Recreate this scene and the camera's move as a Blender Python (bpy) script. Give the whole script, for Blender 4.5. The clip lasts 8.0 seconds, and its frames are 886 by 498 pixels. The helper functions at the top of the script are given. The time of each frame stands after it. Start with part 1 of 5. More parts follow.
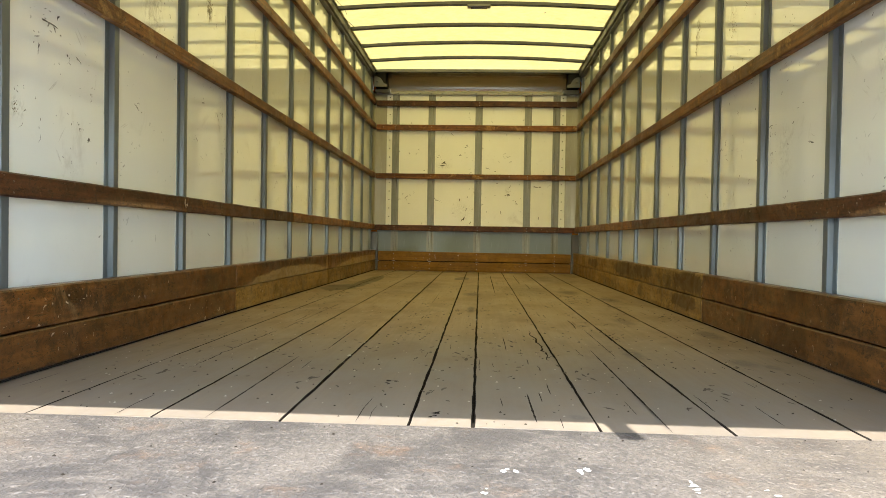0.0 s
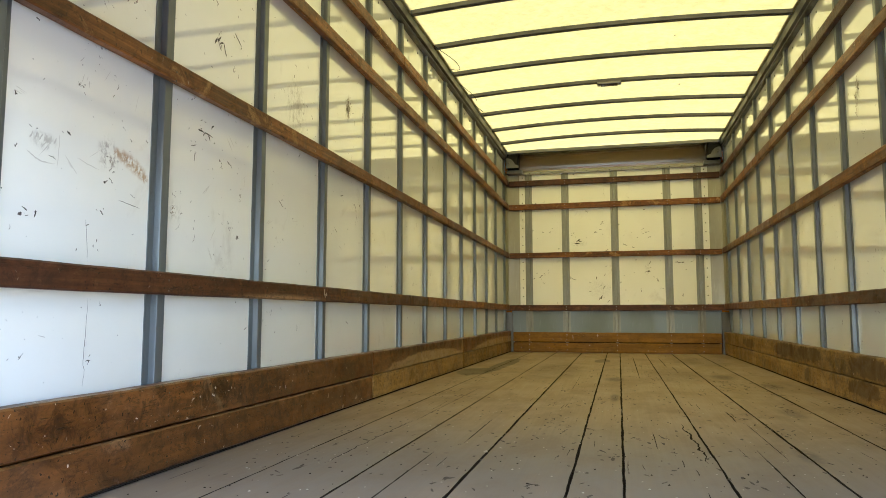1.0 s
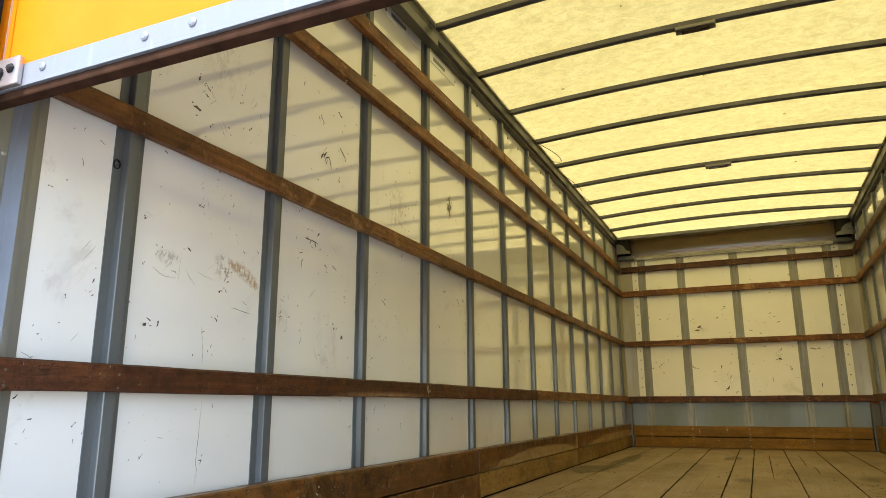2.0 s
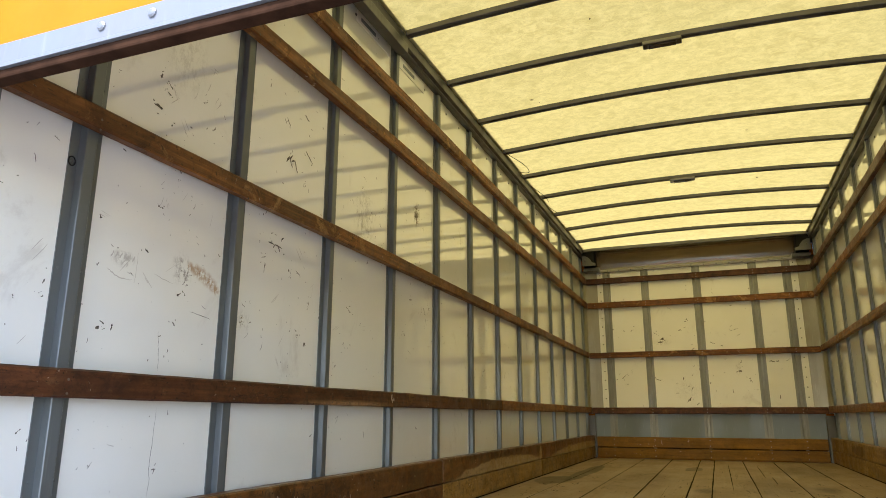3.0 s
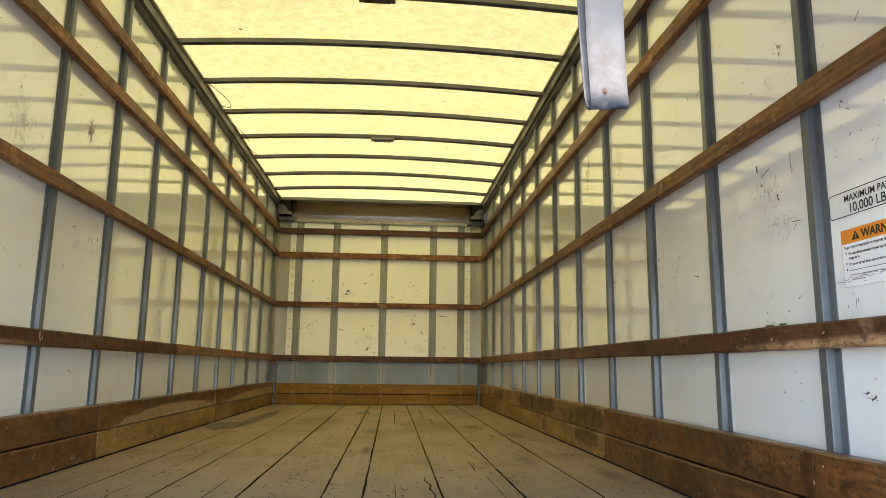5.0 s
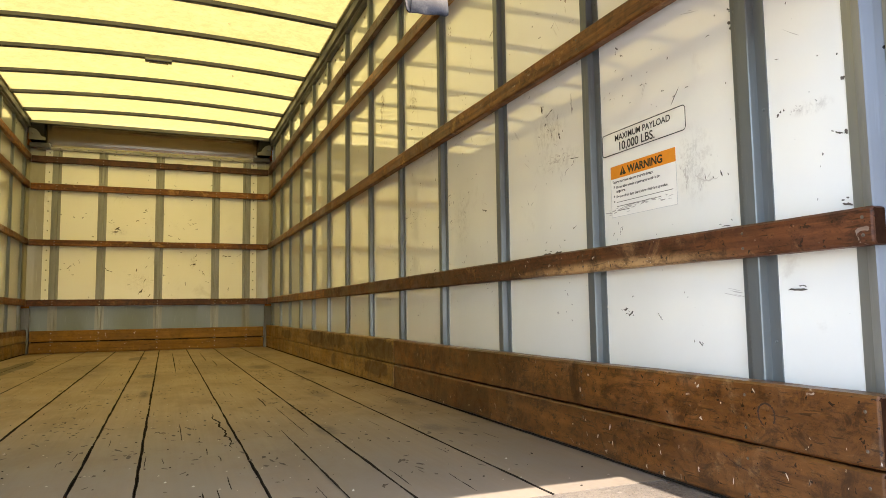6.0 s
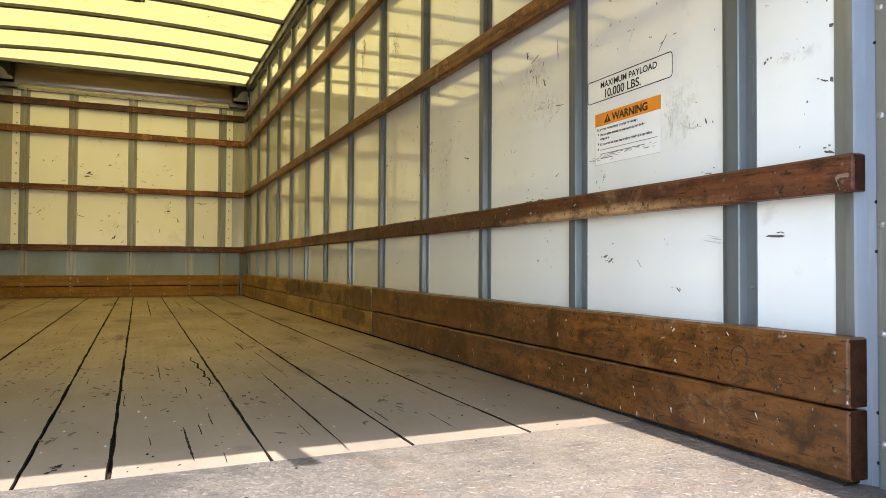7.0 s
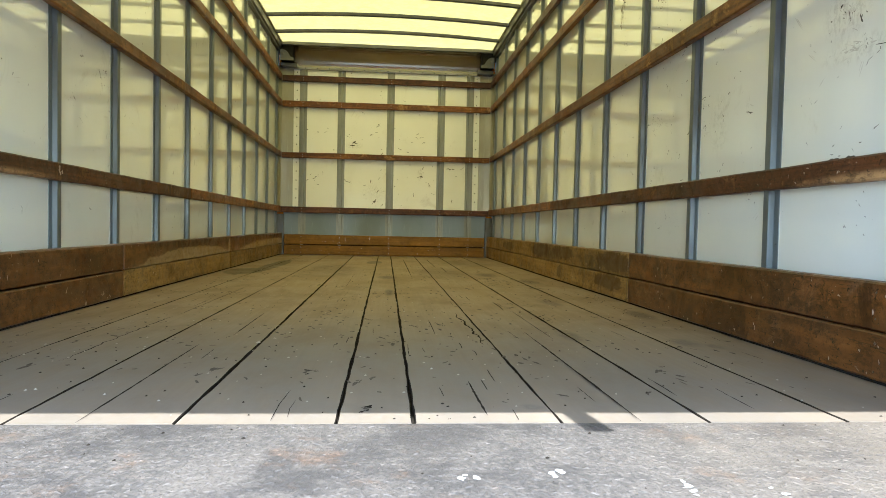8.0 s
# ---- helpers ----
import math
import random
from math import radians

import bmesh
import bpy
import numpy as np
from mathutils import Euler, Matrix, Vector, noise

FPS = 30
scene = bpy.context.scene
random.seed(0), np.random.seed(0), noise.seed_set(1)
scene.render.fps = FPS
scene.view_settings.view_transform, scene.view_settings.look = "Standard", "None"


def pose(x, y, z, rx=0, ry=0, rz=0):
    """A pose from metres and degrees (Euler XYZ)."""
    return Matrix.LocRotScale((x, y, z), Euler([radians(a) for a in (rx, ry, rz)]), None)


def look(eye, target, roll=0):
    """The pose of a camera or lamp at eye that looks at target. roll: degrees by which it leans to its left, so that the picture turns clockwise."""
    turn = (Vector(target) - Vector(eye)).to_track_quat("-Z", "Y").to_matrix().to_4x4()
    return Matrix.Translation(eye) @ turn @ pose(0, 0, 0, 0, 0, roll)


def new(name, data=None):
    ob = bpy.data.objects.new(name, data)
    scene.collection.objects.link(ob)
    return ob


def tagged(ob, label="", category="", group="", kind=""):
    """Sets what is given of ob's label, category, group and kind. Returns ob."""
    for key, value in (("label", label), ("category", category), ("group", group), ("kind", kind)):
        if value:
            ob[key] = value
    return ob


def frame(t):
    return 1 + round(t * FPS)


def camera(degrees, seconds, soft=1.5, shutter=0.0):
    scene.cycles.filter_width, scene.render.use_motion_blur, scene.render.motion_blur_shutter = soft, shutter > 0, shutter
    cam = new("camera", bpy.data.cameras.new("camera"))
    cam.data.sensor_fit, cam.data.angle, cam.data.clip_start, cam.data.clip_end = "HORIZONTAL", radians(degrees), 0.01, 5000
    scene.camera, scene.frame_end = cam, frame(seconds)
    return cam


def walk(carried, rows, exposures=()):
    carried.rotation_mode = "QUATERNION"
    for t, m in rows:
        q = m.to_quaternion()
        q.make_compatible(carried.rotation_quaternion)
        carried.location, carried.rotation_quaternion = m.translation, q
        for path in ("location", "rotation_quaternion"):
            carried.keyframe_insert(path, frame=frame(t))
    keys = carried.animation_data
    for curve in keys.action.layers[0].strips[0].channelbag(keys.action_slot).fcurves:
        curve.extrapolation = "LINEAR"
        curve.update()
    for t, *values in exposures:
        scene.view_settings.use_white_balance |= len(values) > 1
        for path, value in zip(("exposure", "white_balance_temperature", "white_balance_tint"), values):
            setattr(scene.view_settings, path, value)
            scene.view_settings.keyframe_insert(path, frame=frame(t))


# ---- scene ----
cam = camera(66.0, 8.0, soft=0.5)
PATH = [
    (0, (0.073, 0.033, 0.417), (-0.034, 2.030, 0.383), 1.0),
    (0.5, (0.037, 0.107, 0.429), (-0.234, 2.089, 0.4555), 0.95),
    (1, (0.063, 0.113, 0.453), (-0.432, 2.042, 0.643), 0.0),
    (1.5, (0.119, 0.102, 0.474), (-0.610, 1.933, 0.811), 0.0),
    (1.7, (0.136, 0.100, 0.484), (-0.644, 1.898, 0.867), 0.1),
    (2.8, (0.150, 0.108, 0.472), (-0.652, 1.868, 0.986), -0.3),
    (3, (0.139, 0.124, 0.475), (-0.570, 1.934, 0.948), 0.1),
    (3.5, (0.136, 0.152, 0.476), (-0.380, 2.041, 0.885), 0.3),
    (4, (0.143, 0.164, 0.472), (-0.183, 2.100, 0.857), 0.5),
    (4.2, (0.146, 0.161, 0.470), (-0.098, 2.108, 0.856), 0.6),
    (5.3, (0.153, 0.179, 0.437), (0.497, 2.126, 0.736), 0.3),
    (5.5, (0.147, 0.194, 0.430), (0.639, 2.115, 0.693), -0.1),
    (6, (0.123, 0.202, 0.405), (0.873, 2.048, 0.581), -0.8),
    (6.5, (0.127, 0.197, 0.389), (0.992, 1.997, 0.506), -0.4),
    (7, (0.108, 0.209, 0.374), (0.924, 2.035, 0.419), 0.3),
    (7.5, (0.057, 0.218, 0.372), (0.535, 2.160, 0.353), 0.85),
    (8, (0.008, 0.279, 0.365), (0.175, 2.271, 0.299), 1.2),
]
EXPOSURES = [(0.0, 3.07, 6400, 8), (0.5, 3.08, 6100, 7), (1.0, 3.14, 5850, 11), (1.5, 3.00, 6600, 13), (2.8, 2.62, 6450, 15), (3.5, 2.76, 6000, 17), (4.2, 2.92, 5700, 18),
             (5.5, 3.04, 6350, 13), (6.0, 3.06, 6950, 15), (6.5, 3.09, 7150, 14), (7.0, 3.04, 6500, 13), (7.5, 3.08, 5950, 8), (8.0, 3.12, 5600, 5)]
walk(cam, [(t, look(eye, target, roll)) for t, eye, target, roll in PATH], EXPOSURES)

# ---------------------------------------------------------------- world, sun, exposure
SUN_UP, SUN_TURN = 55.4, 1.0          # degrees: elevation, swing off the truck's axis
world = bpy.data.worlds.new("world")
scene.world = world
world.use_nodes = True
wn = world.node_tree.nodes
sky = wn.new("ShaderNodeTexSky")
sky.sky_type, sky.sun_disc = "NISHITA", False
sky.sun_elevation, sky.sun_rotation = radians(SUN_UP), radians(180 - SUN_TURN)
wn["Background"].inputs[1].default_value = 0.120
world.node_tree.links.new(sky.outputs[0], wn["Background"].inputs[0])
sun = new("sun", bpy.data.lights.new("sun", "SUN"))
sun.data.energy, sun.data.angle, sun.data.color = 2.0, radians(0.6), (1.0, 0.96, 0.90)
sun.matrix_world = pose(0, -4, 12, 90 - SUN_UP, 0, SUN_TURN)


# ---------------------------------------------------------------- materials
class Nodes:
    """A small wrapper round one material's node tree."""

    def __init__(self, name):
        self.mat = bpy.data.materials.new(name)
        self.mat.use_nodes = True
        self.tree = self.mat.node_tree
        self.bsdf = self.tree.nodes["Principled BSDF"]
        self.out = self.tree.nodes["Material Output"]
        self.pos = self.tree.nodes.new("ShaderNodeNewGeometry").outputs["Position"]
        self.rand = self.tree.nodes.new("ShaderNodeObjectInfo").outputs["Random"]

    def link(self, a, b):
        self.tree.links.new(a, b)

    def put(self, socket, value):
        if isinstance(value, bpy.types.NodeSocket):
            self.link(value, socket)
        elif isinstance(value, tuple) and len(value) == 3 and socket.type == "RGBA":
            socket.default_value = (*value, 1.0)
        else:
            socket.default_value = value

    def set(self, **inputs):
        for key, value in inputs.items():
            self.put(self.bsdf.inputs[key.replace("_", " ")], value)

    def math(self, op, a, b=0.0, clamp=False):
        n = self.tree.nodes.new("ShaderNodeMath")
        n.operation, n.use_clamp = op, clamp
        self.put(n.inputs[0], a)
        self.put(n.inputs[1], b)
        return n.outputs[0]

    def coords(self, stretch=(1, 1, 1), shuffle=0.0):
        """World metres, stretched; with shuffle, shifted from object to object."""
        m = self.tree.nodes.new("ShaderNodeMapping")
        self.link(self.pos, m.inputs["Vector"])
        m.inputs["Scale"].default_value = stretch
        if shuffle:
            c = self.tree.nodes.new("ShaderNodeCombineXYZ")
            r = self.math("MULTIPLY", self.rand, shuffle)
            for k in range(3):
                self.link(r, c.inputs[k])
            self.link(c.outputs[0], m.inputs["Location"])
        return m.outputs[0]

    def noise(self, scale, vector=None, detail=4.0, rough=0.55, warp=0.0):
        n = self.tree.nodes.new("ShaderNodeTexNoise")
        n.inputs["Scale"].default_value = scale
        n.inputs["Detail"].default_value = detail
        n.inputs["Roughness"].default_value = rough
        n.inputs["Distortion"].default_value = warp
        self.link(vector if vector is not None else self.pos, n.inputs["Vector"])
        return n.outputs["Fac"]

    def cells(self, scale, vector=None, feature="F1"):
        n = self.tree.nodes.new("ShaderNodeTexVoronoi")
        n.feature = feature
        n.inputs["Scale"].default_value = scale
        self.link(vector if vector is not None else self.pos, n.inputs["Vector"])
        return n

    def band(self, value, low, high, to_low=0.0, to_high=1.0):
        n = self.tree.nodes.new("ShaderNodeMapRange")
        n.interpolation_type = "SMOOTHSTEP"
        self.put(n.inputs[0], value)
        for k, v in zip((1, 2, 3, 4), (low, high, to_low, to_high)):
            n.inputs[k].default_value = v
        return n.outputs[0]

    def mix(self, f, a, b, mode="MIX"):
        n = self.tree.nodes.new("ShaderNodeMix")
        n.data_type, n.blend_type = "RGBA", mode
        self.put(n.inputs[0], f)
        self.put(n.inputs[6], a)
        self.put(n.inputs[7], b)
        return n.outputs[2]

    def near(self, centre, radii):
        """1 at a place in the world, falling to 0 at the given radii."""
        m = self.tree.nodes.new("ShaderNodeMapping")
        m.vector_type = "TEXTURE"
        self.link(self.pos, m.inputs["Vector"])
        m.inputs["Location"].default_value = centre
        m.inputs["Scale"].default_value = radii
        n = self.tree.nodes.new("ShaderNodeVectorMath")
        n.operation = "LENGTH"
        self.link(m.outputs[0], n.inputs[0])
        return self.band(n.outputs["Value"], 0.25, 1.0, 1.0, 0.0)

    def bump(self, height, strength, distance=0.002):
        n = self.tree.nodes.new("ShaderNodeBump")
        n.inputs["Strength"].default_value = strength
        n.inputs["Distance"].default_value = distance
        self.link(height, n.inputs["Height"])
        self.link(n.outputs[0], self.bsdf.inputs["Normal"])


def frp_panel(name="white_lining", dull=0.0):
    """Glossy white glass-fibre lining with faint stains and rubs."""
    m = Nodes(name)
    cloud = m.band(m.noise(1.7, detail=5), 0.35, 0.75)
    base = m.mix(cloud, (0.915, 0.920, 0.855), (0.865, 0.865, 0.795))
    rub = m.math("MULTIPLY", m.band(m.noise(3.1, detail=8, rough=0.7, warp=0.6), 0.58, 0.72), 0.35)
    base = m.mix(rub, base, (0.50, 0.46, 0.40))
    grit = m.noise(60, m.coords((1.0, 1.0, 0.7)), detail=6, rough=0.78, warp=0.2)
    smudge = None
    for centre, radii, depth in (
        ((-1.275, 1.652, 0.888), (0.1, 0.045, 0.065), 1.2), ((-1.275, 1.675, 0.870), (0.1, 0.025, 0.04), 1.0), ((-1.275, 1.44, 0.872), (0.1, 0.05, 0.03), 0.8),
        ((-1.275, 2.765, 1.345), (0.1, 0.13, 0.17), 0.8), ((-1.275, 3.342, 1.517), (0.1, 0.055, 0.085), 2.4),
        ((-1.275, 1.95, 0.77), (0.1, 0.05, 0.05), 0.5), ((-1.275, 1.60, 1.53), (0.1, 0.12, 0.16), 0.4),
        ((1.275, 2.10, 0.98), (0.1, 0.13, 0.10), 0.5), ((1.275, 2.05, 0.87), (0.1, 0.20, 0.05), 0.4),
        ((1.275, 1.45, 0.74), (0.1, 0.08, 0.12), 0.45), ((1.275, 1.13, 0.787), (0.1, 0.06, 0.02), 0.5),
        ((1.275, 3.95, 1.57), (0.1, 0.05, 0.12), 0.7), ((1.275, 3.42, 1.49), (0.1, 0.10, 0.12), 0.5),
        ((1.275, 2.82, 0.78), (0.1, 0.10, 0.16), 0.35), ((0.40, 8.45, 0.98), (0.04, 0.2, 0.10), 0.8),
        ((-0.39, 8.45, 1.30), (0.13, 0.2, 0.05), 0.7), ((-0.15, 8.45, 0.75), (0.2, 0.2, 0.14), 0.4),
    ):
        one = m.math("MULTIPLY", m.near(centre, radii), depth)
        smudge = one if smudge is None else m.math("ADD", smudge, one)
    smudge = m.math("MULTIPLY", m.math("MULTIPLY", smudge, m.band(grit, 0.44, 0.64)), 0.6, True)
    base = m.mix(smudge, base, (0.22, 0.19, 0.16))
    for y, z, r in ((1.688, 0.898, 0.020), (1.712, 0.893, 0.026), (1.738, 0.885, 0.030), (1.764, 0.874, 0.030), (1.788, 0.862, 0.026), (1.806, 0.848, 0.020)):
        rust = m.math("MULTIPLY", m.near((-1.275, y, z), (0.1, r, r)), m.band(grit, 0.40, 0.56))
        base = m.mix(m.math("MULTIPLY", rust, 0.8), base, (0.46, 0.29, 0.15))
    fleck = m.math("MULTIPLY", m.band(m.noise(95, detail=2), 0.735, 0.76), m.band(m.noise(5, detail=3), 0.5, 0.62))
    base = m.mix(fleck, base, (0.06, 0.055, 0.05))
    m.set(Base_Color=base, Roughness=m.band(m.noise(6, detail=6), 0.3, 0.8, 0.03 + dull, 0.08 + dull), IOR=1.58, Specular_IOR_Level=0.8 - dull,
          Coat_Weight=0.75 if dull == 0 else 0.1, Coat_IOR=1.6, Coat_Roughness=m.band(m.noise(5, detail=5), 0.3, 0.8, 0.012, 0.04))
    m.bump(m.noise(4.0, detail=2), 0.04, 0.004)
    return m.mat


def roof_sheet():
    """Translucent yellowed glass-fibre roof: the sun shines through it."""
    m = Nodes("roof_sheet")
    cloud = m.noise(15, m.coords((1.0, 1.3, 1.0)), detail=8, rough=0.78, warp=0.6)
    fibre = m.noise(70, m.coords((0.6, 1.0, 1)), detail=5, rough=0.7, warp=2.5)
    tint = m.mix(m.band(cloud, 0.36, 0.66), (0.572, 0.466, 0.160), (0.388, 0.307, 0.092))
    tint = m.mix(m.math("MULTIPLY", m.band(fibre, 0.50, 0.68), 0.6), tint, (0.33, 0.25, 0.08))
    through_sheet = m.tree.nodes.new("ShaderNodeBsdfTranslucent")
    forward = m.tree.nodes.new("ShaderNodeBsdfRefraction")
    forward.inputs["Roughness"].default_value = 1.0
    forward.inputs["IOR"].default_value = 2.4
    m.link(tint, through_sheet.inputs["Color"])
    m.link(tint, forward.inputs["Color"])
    m.set(Base_Color=m.mix(0.35, tint, (0.62, 0.58, 0.36)), Roughness=0.45)
    shader = m.bsdf.outputs[0]
    for share, node in ((0.255, through_sheet), (0.155, forward)):
        mixer = m.tree.nodes.new("ShaderNodeMixShader")
        mixer.inputs[0].default_value = share
        m.link(shader, mixer.inputs[1])
        m.link(node.outputs[0], mixer.inputs[2])
        shader = mixer.outputs[0]
    m.link(shader, m.out.inputs["Surface"])
    return m.mat


def metal(name, colour, rough=0.42, metallic=0.75, wear=0.35, dark=(0.10, 0.105, 0.105)):
    """Dull sheet metal with stains, rubs and scratches."""
    m = Nodes(name)
    soft = m.band(m.noise(4.5, m.coords((1, 1, 0.4), 7.0), detail=7, rough=0.65), 0.35, 0.72)
    scratch = m.band(m.noise(60, m.coords((1.0, 1.0, 0.08)), detail=3), 0.60, 0.72)
    base = m.mix(m.math("MULTIPLY", soft, wear), colour, dark)
    base = m.mix(m.math("MULTIPLY", scratch, 0.25), base, tuple(min(1.0, c * 1.7) for c in colour))
    m.set(Base_Color=base, Metallic=metallic, Roughness=m.band(soft, 0, 1, rough - 0.08, rough + 0.14))
    m.bump(m.noise(30, detail=5), 0.08, 0.002)
    return m.mat


def timber(name, light, dark, worn, along, worn_amount=0.5, rough=0.5, gloss=0.35, grain=70.0, zones=(), soils=(), grime=1.0, washed=(), spills=()):
    """Varnished, knocked-about boards; along: 0, 1 for grain that runs in x or y."""
    m = Nodes(name)
    slow, fast, dash = [1.0, 1.0, 1.0], [grain, grain, grain], [190.0, 190.0, 190.0]
    slow[along], fast[along], dash[along] = 0.35, grain * 0.035, 16.0
    fine = m.noise(1.0, m.coords(tuple(fast), 13.0), detail=6, rough=0.6, warp=0.35)
    broad = m.noise(4.4, m.coords(tuple(slow), 31.0), detail=7, rough=0.66, warp=0.5)
    base = m.mix(m.band(fine, 0.28, 0.74), dark, light)
    base = m.mix(m.math("MULTIPLY", m.band(broad, 0.34, 0.68), 0.80), base, tuple(c * 0.72 for c in dark))
    patch = m.noise(6.5, m.coords((1, 1, 1), 17.0), detail=9, rough=0.74, warp=0.8)
    share = m.math("MULTIPLY", m.band(patch, 0.55, 0.66), worn_amount)
    for centre, radii, depth in zones:
        share = m.math("ADD", share, m.math("MULTIPLY", m.math("MULTIPLY", m.near(centre, radii), m.band(patch, 0.30, 0.50)), depth), True)
    base = m.mix(share, base, worn)
    stain = m.noise(15, m.coords((1, 1, 1), 23.0), detail=9, rough=0.8, warp=0.8)
    base = m.mix(m.math("MULTIPLY", m.band(stain, 0.49, 0.66), 0.72 * grime), base, tuple(c * 0.30 for c in dark))
    for centre, radii, depth in soils:
        soil = m.math("MULTIPLY", m.math("MULTIPLY", m.near(centre, radii), m.band(stain, 0.42, 0.56)), depth, True)
        base = m.mix(soil, base, tuple(c * 0.28 for c in dark))
    mottle = m.noise(30, m.coords(tuple(0.55 if k == along else 1.2 for k in range(3)), 29.0), detail=8, rough=0.78, warp=0.2)
    base = m.mix(m.math("MULTIPLY", m.band(mottle, 0.49, 0.64), 0.66 * grime), base, tuple(c * 0.40 for c in dark))
    base = m.mix(m.math("MULTIPLY", m.band(mottle, 0.44, 0.30, 0.0, 1.0), 0.12), base, worn)
    drip = m.noise(6.0, m.coords((1.0, 0.65, 0.55), 37.0), detail=8, rough=0.72, warp=0.9)
    base = m.mix(m.math("MULTIPLY", m.band(drip, 0.53, 0.63), 0.62 * grime), base, tuple(c * 0.34 for c in dark))
    base = m.mix(m.math("MULTIPLY", m.band(drip, 0.40, 0.31, 0.0, 1.0), 0.20), base, worn)
    spot = m.noise(75, m.coords((1, 1, 1), 43.0), detail=2, rough=0.6, warp=0.3)
    base = m.mix(m.math("MULTIPLY", m.band(spot, 0.655, 0.69), 0.85 * grime), base, tuple(c * 0.14 for c in dark))
    check = m.noise(1.0, m.coords(tuple(dash), 3.0), detail=2)
    check = m.math("MULTIPLY", m.band(check, 0.61, 0.66), m.band(m.noise(7, m.coords((1, 1, 1), 41.0), detail=3), 0.42, 0.56))
    base = m.mix(m.math("MULTIPLY", check, 0.6), base, tuple(c * 0.12 for c in dark))
    chip = m.math("MULTIPLY", m.band(m.noise(42, m.coords((1, 1, 1), 19.0), detail=3, warp=0.8), 0.675, 0.71), m.band(m.noise(3, m.coords((1, 1, 1), 9.0), detail=2), 0.45, 0.6))
    base = m.mix(m.math("MULTIPLY", chip, 0.8), base, (0.55, 0.47, 0.38))
    ragged = m.math("MULTIPLY", m.math("SUBTRACT", patch, 0.5), 0.9)
    for centre, radii in washed:
        bare = m.mix(m.band(fine, 0.28, 0.74), tuple(c * 0.52 for c in worn), tuple(c * 0.76 for c in worn))
        bare = m.mix(m.math("MULTIPLY", m.band(mottle, 0.50, 0.64), 0.45), bare, dark)
        bare = m.mix(m.math("MULTIPLY", m.band(spot, 0.64, 0.68), 0.7), bare, tuple(c * 0.2 for c in dark))
        base = m.mix(m.band(m.math("ADD", m.near(centre, radii), ragged), 0.45, 0.55), base, bare)
    for centre, radii in spills:
        wet = m.band(m.math("ADD", m.near(centre, radii), m.math("MULTIPLY", ragged, 3.2)), 0.44, 0.54)
        base = m.mix(m.math("MULTIPLY", wet, 0.80), base, (0.075, 0.036, 0.011))
    tone = m.math("ADD", m.math("MULTIPLY", m.rand, 0.30), 0.85)
    grey = m.tree.nodes.new("ShaderNodeCombineColor")
    for k in range(3):
        m.link(tone, grey.inputs[k])
    base = m.mix(1.0, base, grey.outputs[0], "MULTIPLY")
    m.set(Base_Color=base, Roughness=m.band(patch, 0.4, 0.7, rough - 0.1, rough + 0.2), Specular_IOR_Level=gloss)
    m.bump(m.math("SUBTRACT", fine, m.math("ADD", m.math("MULTIPLY", stain, 0.6), check)), 0.35, 0.0015)
    return m.mat


